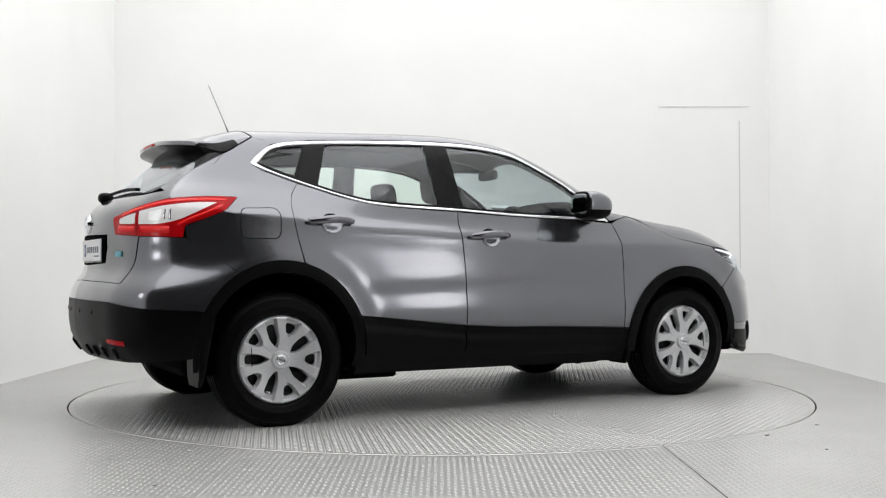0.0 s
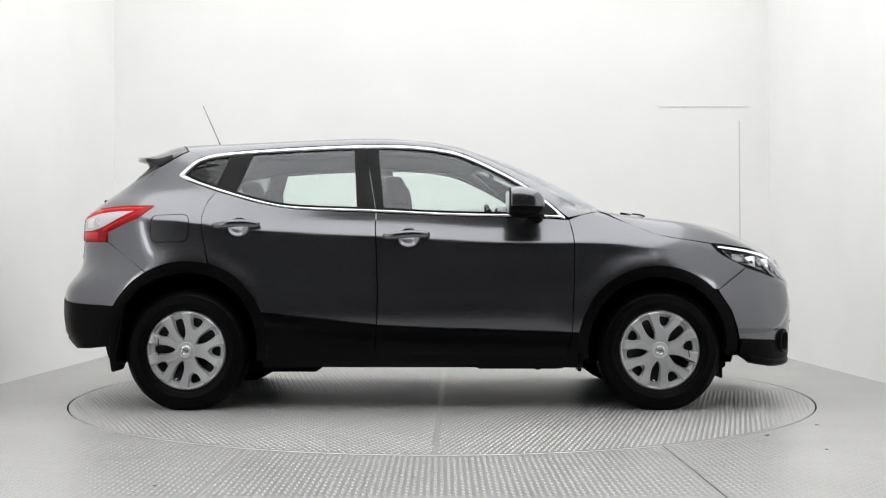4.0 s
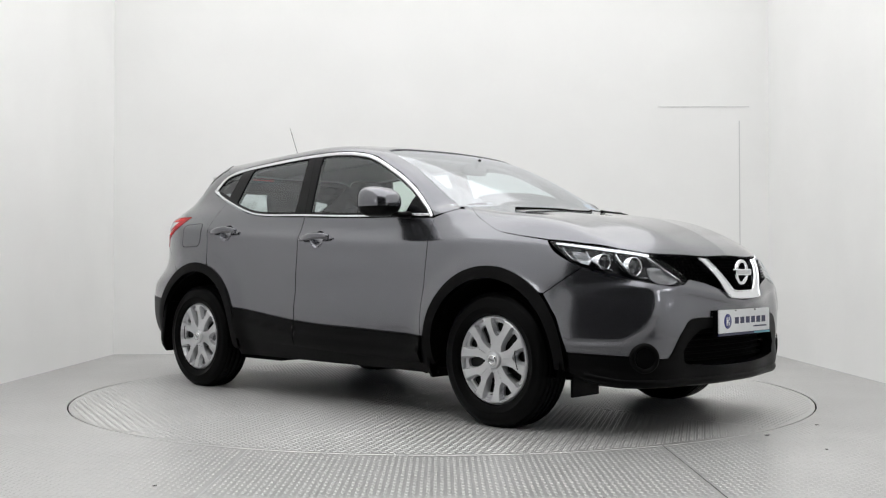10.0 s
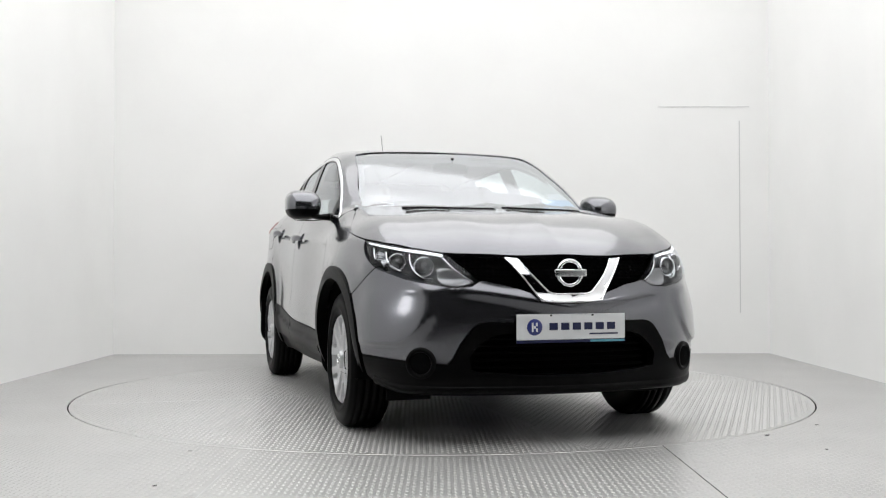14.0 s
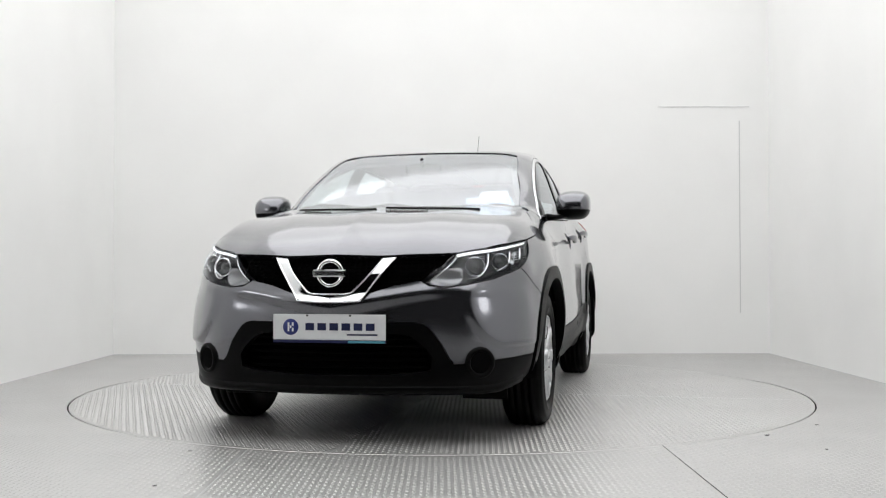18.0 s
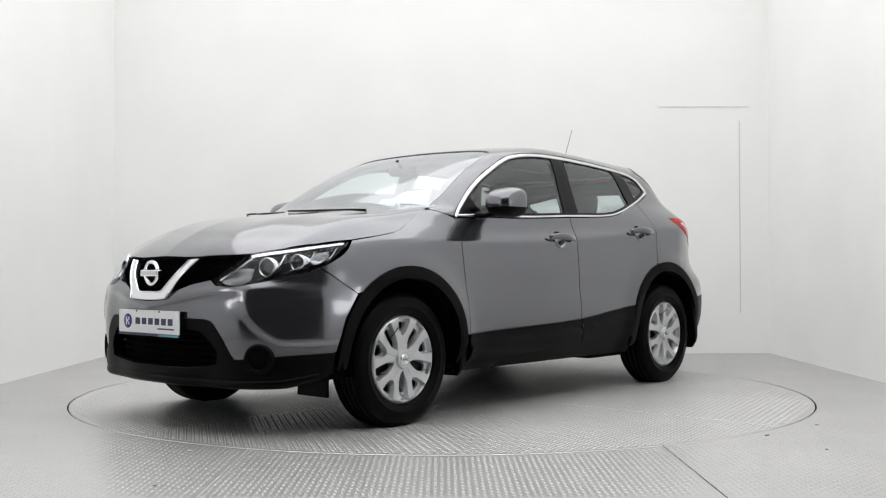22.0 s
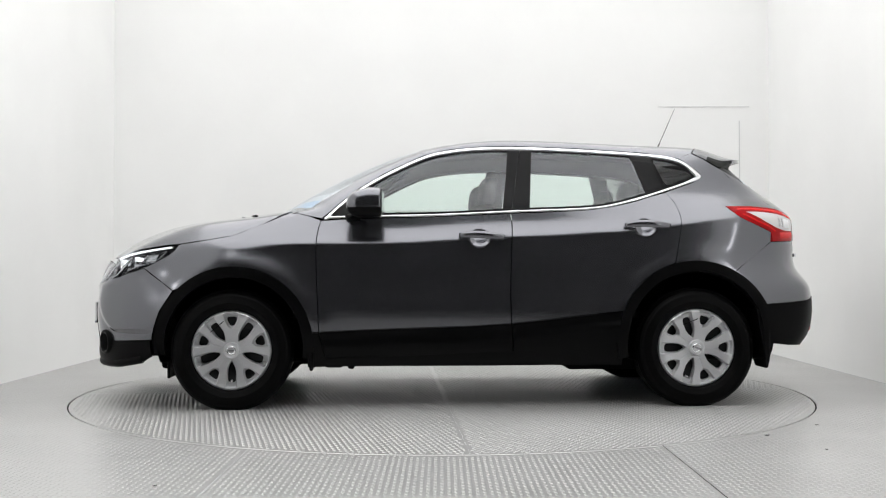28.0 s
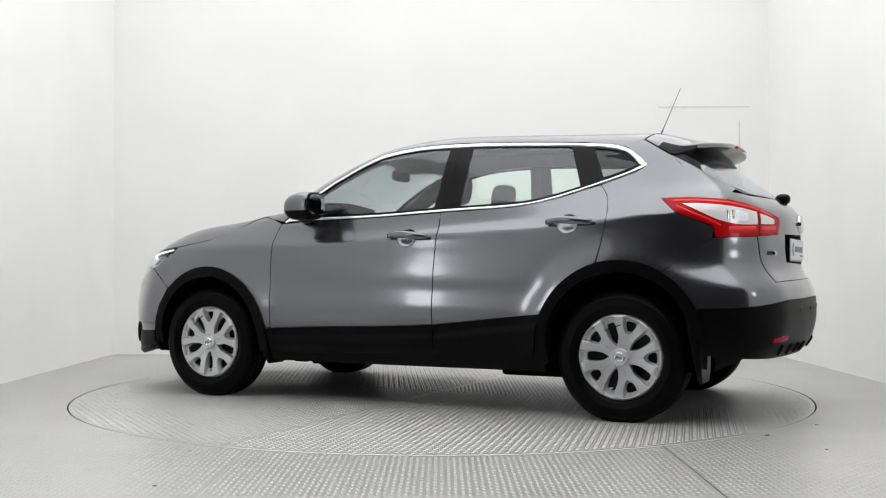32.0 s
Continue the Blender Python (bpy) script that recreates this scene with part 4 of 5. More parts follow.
    link_mesh("spoiler_underside", v, f, GLOSS_BLACK, spoiler, "gloss black underside of the spoiler")
    for s, e in ((1, 0), (-1, n - 1)):
        flip = np.array([1, s, 1])
        v = np.array([seam[4] * flip, low[e], inn[e], seam[5] * flip])
        link_mesh("spoiler_end", v, [(0, 1, 2, 3) if s < 0 else (3, 2, 1, 0)], GLOSS_BLACK, spoiler, "gloss black end of the spoiler", smooth=False)
    strip("hatch_gap", "roof", np.stack([np.interp(q, [0, 0.53, 0.83, 1.0], [-1.502, -1.487, -1.442, -1.387]), angle], -1), 0.006, DARK, spoiler, off=0.0025, thick=0.002, seg=3)
    strip("hatch_gap", "side", spline([(-1.385, 1.487), (-1.42, 1.467), (-1.46, 1.443), (-1.50, 1.417), (-1.545, 1.390)], 0.01, closed=False), 0.006, DARK, spoiler, off=0.0025, thick=0.002, mirror=both, seg=3)
    part("brake_light", box_bm(-1.792, -1.778, -0.11, 0.11, 1.464, 1.478, 0.002), RED, spoiler, "red high brake light")
    # sign plate in a recess
    x = -2.078
    panel("plate_recess", "stern", resample(np.array(RECESS) * np.array([1.03, 1.0]), (1.6, 0.02)), PLASTIC, car, off=-0.036, thick=0.004, step=(1.6, 0.025), label="black plate recess")
    plate = part("rear_sign_plate", box_bm(x - 0.014, x - 0.006, -0.262, 0.262, 0.836, 0.950, 0.003), PLATE_WHITE, car, "white sign plate with a blue disc and navy bars")
    part("plate_holder", box_bm(x - 0.006, x + 0.02, -0.264, 0.264, 0.826, 0.952, 0.003), GLOSS_BLACK, plate)
    print_marks(plate, x - 0.0141, -1, 0.0, 0.893, 1.0)
    c = lay("back", [(0.0, 1.035)], 0.002)[0]
    v, f = lathe([(0.036, -0.006), (0.038, 0.006), (0.044, 0.009), (0.050, 0.006), (0.052, -0.008)], 40)
    badge = oriented(link_mesh("rear_badge", v, f, CHROME, car, "round chrome badge with a crossbar"), c, (-1, 0, 0.05))
    part("badge_bar", box_bm(-0.06, 0.06, -0.004, 0.010, -0.012, 0.012, 0.003), CHROME, badge)
    p = lay("back", [(0.47, 0.868)], 0.002)[0] * np.array([1, -1, 1])
    bd = oriented(part("blue_badge", box_bm(-0.035, 0.035, -0.002, 0.003, -0.014, 0.014, 0.001), TEAL, car, "small pale blue badge"), p, (-1, -0.2, 0))
    p = lay("back", [(0.46, 0.870)], 0.002)[0]
    for i in range(7):
        part("letter_bar", box_bm(p[0] - 0.003, p[0] + 0.008, p[1] - 0.07 + i * 0.021, p[1] - 0.056 + i * 0.021, p[2] - 0.010, p[2] + 0.010, 0.001), CHROME, car, "small chrome badge bar")
    # bumper furniture
    for s in both:
        loop = resample([(24.0, 0.425), (31.0, 0.418), (31.0, 0.440), (24.0, 0.448)], (1.5, 0.02))
        panel("reflector", "stern", loop, RED, car, off=0.008, thick=0.006, step=(1.5, 0.02), mirror=(s,), label="red bumper reflector")
        for a in (6.0, 16.0):
            p = lay("stern", [(a, 0.575)], 0.004)[0] * np.array([1, s, 1])
            v, f = lathe([(0.001, 0.004), (0.010, 0.003), (0.012, 0.0), (0.012, -0.006)], 20)
            oriented(link_mesh("parking_sensor", v, f, GLOSS_BLACK, car), p, (-1, 0.1 * s, 0))
        for a in (8.0, 14.0, 20.0, 26.0):
            strip("diffuser_rib", "stern", [(a, z) for z in np.linspace(0.345, 0.395, 5)], 0.014, PLASTIC, car, off=0.016, thick=0.02, mirror=(s,))
    # rear wiper
    ys = np.linspace(0.02, -0.42, 14)
    p = lay("back", np.stack([ys, 1.188 + 0.02 * np.sin(np.linspace(0, 2.5, 14))], -1), 0.018)
    v, f = tube(p, 0.010, 0.009, 8)
    wiper = link_mesh("rear_wiper", v, f, PLASTIC, car, "black rear wiper")
    v, f = rounded(0.04, 0.035, 0.03, 0.8)
    link_mesh("wiper_hub", v + lay("back", [(0.0, 1.178)], 0.012)[0], f, GLOSS_BLACK, wiper)


def build_sides(car):
    both = (1, -1)
    for s in both:
        flip = np.array([1, s, 1])
        for ((x0, z0), (x1, z1)), own in zip(HANDLES, ("front_door", "rear_door")):
            door = [o for o in car.children if o.name.split(".")[0] == own and (np.array(o.bound_box)[:, 1].mean() * s > 0)][0]
            t = np.linspace(0, 1, 18)
            pts = lay("side", np.stack([x0 + (x1 - x0) * t, z0 + (z1 - z0) * t], -1))
            lift = 0.010 + 0.034 * np.sin(np.pi * np.clip(t * 0.95 + 0.02, 0, 1)) ** 0.7
            pts = (pts + normals(pts) * lift[:, None]) * flip
            size = 0.55 + 0.45 * np.sin(np.pi * np.clip(0.1 + 0.8 * t, 0, 1))
            v, f = tube(pts, 0.013 * size, 0.021 * size, 12)
            link_mesh("door_handle", v, f if s > 0 else [q[::-1] for q in f], PAINT, door, "grey painted door handle")
            ring = cup_ring((x0, z0), (x1, z1))
            mid = ring.mean(0)
            strip("cup_rim", "side", ring, 0.006, PAINT, door, off=0.002, thick=0.004, closed=True, mirror=(s,), seg=4)
            panel("handle_cup", "side", ring, PAINT, door, off=-0.0005, thick=0.002, step=0.010, mirror=(s,),
                  depth=lambda uv, p, mid=mid: -0.024 * np.clip(1 - ((uv[:, 0] - mid[0]) / 0.062) ** 2 - ((uv[:, 1] - mid[1]) / 0.053) ** 2, 0, 1) ** 0.6)
        # mirror
        c = np.array([0.556, 0.934, 1.164])
        v, f = rounded(0.124, 0.100, 0.085, 0.68, 36, 14, -14, 90, flat=-0.070)
        v[:, 2] *= np.where(v[:, 2] > 0, 0.95, 1.0)
        v[:, 2] -= 0.18 * np.maximum(v[:, 0], 0) * (v[:, 2] > 0)
        cap = link_mesh("door_mirror", (v + c) * flip, f if s > 0 else [q[::-1] for q in f], PAINT, car, "grey and black door mirror")
        v, f = rounded(0.122, 0.098, 0.087, 0.68, 36, 12, -90, -12, flat=-0.070)
        link_mesh("mirror_base", (v + c) * flip, f if s > 0 else [q[::-1] for q in f], PLASTIC, cap, "black lower mirror shell")
        v, f = rounded(0.006, 0.093, 0.077, 0.62, 32, 8)
        link_mesh("mirror_rim", (v + c + np.array([-0.070, 0, 0])) * flip, f if s > 0 else [q[::-1] for q in f], PLASTIC, cap, "black rim round the mirror glass")
        v, f = rounded(0.004, 0.080, 0.062, 0.62, 32, 8)
        v[:, 0] += 0.10 * v[:, 1]
        link_mesh("mirror_glass", (v + c + np.array([-0.079, 0, 0])) * flip, f if s > 0 else [q[::-1] for q in f], MIRROR, cap, "mirror glass")
        pts = np.array([(0.60, 0.90, 1.098), (0.625, 0.84, 1.088), (0.645, 0.79, 1.088)]) * flip
        v, f = tube(pts, (0.045, 0.04, 0.05), (0.016, 0.016, 0.022), 12)
        link_mesh("mirror_arm", v, f, PLASTIC, cap, "black mirror arm")
        v, f = tube((np.array([(0.648, 0.875, 1.150), (0.655, 0.93, 1.150), (0.63, 0.995, 1.152), (0.58, 1.020, 1.154)])) * flip, 0.006, 0.005, 8)
        link_mesh("mirror_indicator", v, f, LAMP_BOWL, cap, "slim mirror indicator")
        # mud flaps
        for x, y0, y1, z0, z1, lean in ((-1.705, 0.66, 0.90, 0.215, 0.56, -0.05), (0.885, 0.66, 0.885, 0.215, 0.42, -0.01)):
            bm = box_bm(-0.009, 0.009, y0, y1, z0, z1, 0.006)
            bmesh.ops.subdivide_edges(bm, edges=[e for e in bm.edges if abs(e.verts[0].co.z - e.verts[1].co.z) > 0.1], cuts=8, use_grid_fill=True)
            for q in bm.verts:
                q.co.x *= 1.0 + 3.4 * max(0.0, (q.co.z - z0) / (z1 - z0)) * (1.0 if x < 0 else 0.5)
                q.co.x += x + lean * (z1 - q.co.z) / (z1 - z0) * 0.6
                low = max(0.0, 1 - (q.co.z - z0) / 0.09)
                mid = (y0 + y1) / 2
                q.co.y = (mid + (q.co.y - mid) * (1 - 0.35 * low ** 2)) * s
            bmesh.ops.recalc_face_normals(bm, faces=bm.faces)
            part("mud_flap", bm, PLASTIC, car, "black mud flap")
    # roof aerial
    v, f = tube([(-1.312, 0.01, 1.54), (-1.341, 0.01, 1.607), (-1.345, 0.01, 1.616), (-1.447, 0.01, 1.845)], (0.006, 0.0042, 0.0022, 0.0016), (0.006, 0.0042, 0.0022, 0.0016), 8, up=(0, 1, 0))
    rod = link_mesh("aerial", v, f, PLASTIC, car, "thin black roof aerial")
    v, f = rounded(0.035, 0.018, 0.022, 0.9, 16, 8)
    link_mesh("aerial_base", v + np.array([-1.312, 0.01, 1.54]), f, PLASTIC, rod)


def build_inside(car):
    both = (1, -1)
    # dark linings behind the panels
    loop = resample([(1.86, 0.30), (1.86, 0.80), (1.5, 0.90), (0.95, 1.03), (-0.3, 1.06), (-1.0, 1.12), (-1.9, 1.05), (-1.92, 0.40)], 0.05)
    wells = [np.array(arc((F_ARCH[0], F_ARCH[1] - 0.02), 0.405, 0, 360, 48)[:-1]), np.array(arc((R_ARCH[0], R_ARCH[1] - 0.02), 0.405, 0, 360, 48)[:-1])]
    wells = [cut(w, (-3, 0.305), (3, 0.305), 1) for w in wells]
    panel("inner_lining", "side", loop, DARK, car, off=-0.028, thick=0.01, mirror=both, step=0.05, holes=[resample(w, 0.05) for w in wells])
    panel("nose_lining", "nose", resample(mirrored([(0.0, 0.84), (20.0, 0.85), (30.0, 0.85), (46.0, 0.80), (46.0, 0.30), (0.0, 0.27)]), (2, 0.04)), DARK, car, off=-0.10, step=(2.5, 0.05))
    panel("stern_lining", "stern", resample(mirrored([(0.0, 1.14), (30.0, 1.14), (44.0, 1.10), (46.0, 0.40), (0.0, 0.36)]), (2, 0.04)), DARK, car, off=-0.03, step=(2.5, 0.05))
    panel("bay_lining", "lid", resample([(2.10, 90.0), (2.02, 40.0), (1.9, 30.0), (1.3, 31.0), (0.9, 40.0), (0.85, 60.0), (0.85, 90.0)], (0.05, 3)), DARK, car, off=-0.05, mirror=both, step=(0.06, 4))
    rail = to_roof("side", [(x, z + 0.006) for x, z in DLO[9:18]])
    rear = to_roof("side", [(-1.40, 1.475)])
    panel("headlining", "roof", resample([(-1.50, 90.0), (-1.485, 65.0)] + rear + rail + to_roof("face", [(0.57, 1.45), (0.5, 1.49), (0.3, 1.50)]) + [(0.44, 90.0)], (0.05, 3)), HEADLINER, car, off=-0.045, mirror=both, step=(0.06, 4), label="grey cloth headlining")
    c_pillar = to_side("stern", [(45.0, 1.14)]) + to_side("back", [(0.61, 1.25), (0.63, 1.32)]) + [(-1.53, 1.39), (-1.42, 1.455), (-1.37, 1.42), (-1.45, 1.34), (-1.40, 1.29), (-1.2, 1.22), (-1.2, 1.10)]
    panel("pillar_lining", "side", resample(c_pillar, 0.04), DARK, car, off=-0.03, mirror=both, step=0.05)
    # wheel housings
    for x in (WHEEL_X, -WHEEL_X):
        for s in both:
            v, f = lathe([(0.001, -0.30), (0.392, -0.30), (0.400, -0.26), (0.400, 0.09)], 48)
            v = np.array(v) * np.array([1.02, 1, 1.02]) + np.array([x, 0, WHEEL_Z + (0.02 if x > 0 else 0.045)])
            v[:, 2] = np.maximum(v[:, 2], 0.27)
            v[:, 1] = (v[:, 1] + 0.77) * s
            link_mesh("wheel_housing", v, f, DARK, car)
    part("underbody", box_bm(-1.75, 1.72, -0.62, 0.62, 0.23, 0.50, 0.05), DARK, car)
    for x0, x1, y0, y1, z in ((0.3, 0.8, -0.70, -0.55, 0.215), (-1.1, -0.6, 0.3, 0.72, 0.20), (-1.1, -0.6, -0.72, -0.3, 0.20), (1.5, 1.8, -0.45, 0.45, 0.195), (-1.7, -1.45, -0.5, 0.0, 0.26)):
        part("undertray", box_bm(x0, x1, y0, y1, z, z + 0.1, 0.02), DARK, car)
    for s in both:
        for x, y0, y1, z0, z1 in ((1.70, 0.50, 0.72, 0.165, 0.30), (-0.93, 0.56, 0.70, 0.20, 0.32)):
            part("air_deflector", box_bm(x - 0.008, x + 0.008, min(y0 * s, y1 * s), max(y0 * s, y1 * s), z0, z1, 0.005), PLASTIC, car, "black plastic air deflector")
        for x, w, z in ((0.76, 0.05, 0.216), (0.66, 0.02, 0.208), (-0.30, 0.16, 0.222), (-0.70, 0.09, 0.214), (-0.84, 0.02, 0.205)):
            part("jack_bracket", box_bm(x - w, x + w, 0.66 * s - 0.02, 0.66 * s + 0.02, z, 0.27, 0.012), DARK, car)
    # cabin
    part("cabin_floor", box_bm(-1.75, 1.0, -0.70, 0.70, 0.50, 0.55, 0.01), DARK, car)
    dash = part("dashboard", box_bm(0.52, 1.10, -0.72, 0.72, 0.70, 1.045, 0.06, 3), INTERIOR, car, "dark dashboard")
    v, f = [], []
    for i in range(36):
        a = 2 * math.pi * i / 36
        for k in range(8):
            b = 2 * math.pi * k / 8
            r = 0.18 + 0.016 * math.cos(b)
            v.append((0.016 * math.sin(b), r * math.cos(a), r * math.sin(a)))
    f = [(i * 8 + k, ((i + 1) % 36) * 8 + k, ((i + 1) % 36) * 8 + (k + 1) % 8, i * 8 + (k + 1) % 8) for i in range(36) for k in range(8)]
    wheel = link_mesh("steering_wheel", v, f, INTERIOR, car, "dark steering wheel")
    wheel.matrix_basis = pose(0.44, -0.36, 1.0, 0, -22, 0)
    part("hub", box_bm(-0.02, 0.05, -0.17, 0.17, -0.03, 0.03, 0.02), INTERIOR, wheel)

    def seat(name, x, y, width, back_h, rest):
        v, f = rounded(0.26, width, 0.09, 0.4)
        ob = link_mesh(name, v + np.array([x + 0.22, y, 0.72]), f, INTERIOR, car, "charcoal cloth car seat")
        v, f = rounded(0.075, width, back_h / 2, 0.42)
        v = v + np.array([0, 0, back_h / 2])
        v[:, 0] -= 0.24 * v[:, 2]
        link_mesh("backrest", v + np.array([x - 0.02, y, 0.68]), f, INTERIOR, ob)
        for ry in rest:
            top = 0.68 + back_h
            v, f = rounded(0.055, 0.125, 0.085, 0.55)
            v[:, 0] -= 0.15 * v[:, 2]
            link_mesh("headrest", v + np.array([x - 0.05 - 0.24 * back_h, ry, top + 0.085]), f, INTERIOR, ob)
            for dy in (-0.05, 0.05):
                q, g = tube([(x - 0.03 - 0.24 * back_h, ry + dy, top - 0.05), (x - 0.045 - 0.24 * back_h, ry + dy, top + 0.03)], 0.006, 0.006, 6, up=(0, 1, 0))
                link_mesh("headrest_post", q, g, LAMP_BOWL, ob)
        return ob
    for y in (-0.36, 0.36):
        seat("front_seat", 0.0, y, 0.25, 0.50, (y,))
    seat("rear_bench", -0.88, 0.0, 0.63, 0.47, (-0.36, 0.36))
    v, f = rounded(0.018, 0.11, 0.035, 0.55)
    mir = link_mesh("interior_mirror", v + np.array([0.42, 0.0, 1.405]), f, INTERIOR, car, "dark interior mirror")
    v, f = tube([(0.43, 0, 1.42), (0.47, 0, 1.465)], 0.01, 0.01, 8, up=(0, 1, 0))
    link_mesh("mirror_stem", v, f, INTERIOR, mir)
    part("parcel_shelf", box_bm(-1.75, -1.22, -0.55, 0.55, 1.03, 1.05, 0.006), INTERIOR, car)


RECESS = mirrored([(0.0, 0.975), (16.0, 0.970), (16.6, 0.90), (15.0, 0.822), (0.0, 0.812)])
HANDLES = (((0.040, 0.972), (-0.216, 0.967)), ((-0.918, 1.030), (-1.176, 1.032)))


def cup_ring(a, b):
    """Outline of the finger recess behind a door handle."""
    xc, zc = (a[0] + b[0]) / 2 + 0.012, (a[1] + b[1]) / 2 - 0.002
    return np.array([(xc + 0.062 * math.cos(t), zc + 0.053 * math.sin(t)) for t in np.linspace(0, 2 * math.pi, 36, endpoint=False)])


def build_shell(car):
    both = (1, -1)
    fa, fz, fr = F_ARCH
    ra, rz, rr = R_ARCH
    dlo = spline(DLO, 0.02, sharp=(0,))
    belt = lambda x: float(np.interp(-x, [-p[0] for p in DLO[:8]], [p[1] for p in DLO[:8]]))
    clad = curve([(-0.9, 0.547), (-0.557, 0.511), (-0.255, 0.480), (0.25, 0.458), (0.84, 0.436)])
    # doors
    mid = [(-0.262, 1.11), (-0.266, 1.036), (-0.257, 0.874), (-0.250, 0.65), (-0.254, float(clad(-0.254)))]
    front = [(0.834, float(clad(0.834))), (0.842, 0.60), (0.850, 0.76), (0.853, 0.906), (0.848, 0.99), (0.830, 1.068)]
    top = [(x, belt(x) - 0.002) for x in (0.6, 0.3, 0.0)]
    bottom = [(x, float(clad(x))) for x in (0.0, 0.3, 0.6)]
    loop = spline(front + top + mid + bottom, 0.025, sharp=(0, 5, 9, 13))
    doors = panel("front_door", "side", loop, PAINT, car, gap=0.003, mirror=both, step=0.025, holes=[cup_ring(*HANDLES[0])])
    back = [(-1.185, 1.238), (-1.228, 1.18), (-1.248, 1.10), (-1.244, 1.03), (-1.225, 0.93), (-1.20, 0.826)]
    a0 = math.degrees(math.atan2(0.826 - rz, -1.20 - ra))
    lower = arc((ra, rz), rr, a0, 21.5, 24)[1:] + [(x, float(clad(x))) for x in (-0.8, -0.6, -0.4)]
    loop = spline([(x, z) for x, z in mid[::-1]] + [(x, belt(x) - 0.002) for x in (-0.5, -0.75, -0.95, -1.1)] + back + lower, 0.025, sharp=(0, 4, 9, 14, 38))
    rdoors = panel("rear_door", "side", loop, PAINT, car, gap=0.003, mirror=both, step=0.025, holes=[cup_ring(*HANDLES[1])])
    # lower door cladding, with a ledge along it
    ledge = lambda uv, p: 0.014 * np.clip((clad(uv[:, 0]) - 0.055 - uv[:, 1]) / 0.014, 0, 1) * np.clip((uv[:, 1] - 0.29) / 0.05, 0, 1)
    loop = spline([(0.834, float(clad(0.834)))] + [(x, float(clad(x))) for x in (0.5, 0.1)] + [(-0.254, float(clad(-0.254))), (-0.262, 0.325), (0.3, 0.30), (0.80, 0.285)], 0.03, sharp=(0, 3, 4, 6))
    for d, s in zip(doors, both):
        panel("door_cladding", "side", loop, PLASTIC, d, off=0.005, gap=0.002, mirror=(s,), step=0.018, depth=ledge, label="black plastic lower door cladding")
    loop = spline([(-0.258, float(clad(-0.258)))] + [(x, float(clad(x))) for x in (-0.5, -0.7)] + [(-0.885, 0.545), (-0.868, 0.40), (-0.86, 0.345), (-0.6, 0.335), (-0.266, 0.325)], 0.03, sharp=(0, 3, 5, 7))
    for d, s in zip(rdoors, both):
        panel("door_cladding", "side", loop, PLASTIC, d, off=0.005, gap=0.002, mirror=(s,), step=0.018, depth=ledge, label="black plastic lower door cladding")
    loop = [(0.90, 0.235), (0.90, 0.43), (0.84, 0.43), (0.80, 0.283), (0.3, 0.298), (-0.262, 0.322), (-0.86, 0.343), (-0.88, 0.40), (-0.90, 0.40), (-0.90, 0.235)]
    panel("sill", "side", resample(loop, 0.03), PLASTIC, car, off=-0.004, mirror=both)
    # front wing
    corner = to_side("nose", [(41.0, 0.797), (49.4, 0.673)])
    a1 = math.degrees(math.atan2(corner[1][1] - fz, corner[1][0] - fa))
    wing = [front[0]] + front[1:] + [(0.90, 1.095), (0.975, 1.112), (1.03, 1.105), (1.10, 1.075), (1.209, 1.030), (1.315, 0.985), (1.45, 0.958), (1.622, 0.931), (1.68, 0.87)] + corner
    n = len(wing)
    wing += arc((fa, fz), fr, a1, 170.3, 40)[1:]
    panel("front_wing", "side", spline(wing, 0.025, sharp=(0, 5, 7, n - 4, n - 2, n - 1, n + 38)), PAINT, car, gap=0.002, mirror=both, step=0.025)
    # rear wing
    lampf = to_side("stern", [(50.5, 1.088), (51.6, 1.153), (45.0, 1.153), (37.5, 1.14)])
    gap_low = to_side("stern", [(54.0, 0.773), (42.2, 0.945)])
    hatch = to_side("back", [(0.565, 1.205), (0.605, 1.31)]) + [(-1.545, 1.39), (-1.46, 1.443), (-1.385, 1.487)]
    a2 = math.degrees(math.atan2(gap_low[0][1] - rz, gap_low[0][0] - ra)) % 360
    rear = arc((ra, rz), rr, a0, a2, 24)[::1]
    lampl = to_side("stern", [(41.9, 1.002), (46.5, 1.045)])
    loop = rear + [gap_low[1]] + lampl + lampf + hatch + [(-1.290, 1.452), (-1.392, 1.372), (-1.42, 1.340), (-1.37, 1.304)] + back[:-1]
    panel("rear_wing", "side", resample(loop, 0.025), PAINT, car, gap=0.0015, mirror=both, step=0.025)
    # fuel flap
    loop = spline([(-1.526, 1.07), (-1.505, 1.094), (-1.43, 1.098), (-1.35, 1.10), (-1.32, 1.075), (-1.318, 1.02), (-1.322, 0.97), (-1.345, 0.946), (-1.42, 0.944), (-1.50, 0.944), (-1.526, 0.97), (-1.529, 1.02)], 0.012)
    strip("fuel_flap_gap", "side", loop, 0.004, DARK, car, off=0.0006, thick=0.001, closed=True, mirror=(-1,))
    panel("fuel_flap", "side", inset(loop, 0.003), PAINT, car, off=0.0008, thick=0.001, mirror=(-1,))
    # arches
    for (xc, zc, r), ends in ((F_ARCH, (-7.0, 190.0)), (R_ARCH, (-14.0, 192.0))):
        outer, inner = arc((xc, zc), r + 0.002, *ends, 60), arc((xc, zc - 0.004), r - 0.056, *ends, 60)
        panel("arch_cladding", "side", np.array(outer + inner[::-1]), PLASTIC, car, off=0.011, thick=0.05, mirror=both, step=0.03)
    # windows
    cutm, cuta = ((-0.341, 1.53), (-0.262, 1.10)), ((-1.105, 1.49), (-1.188, 1.236))
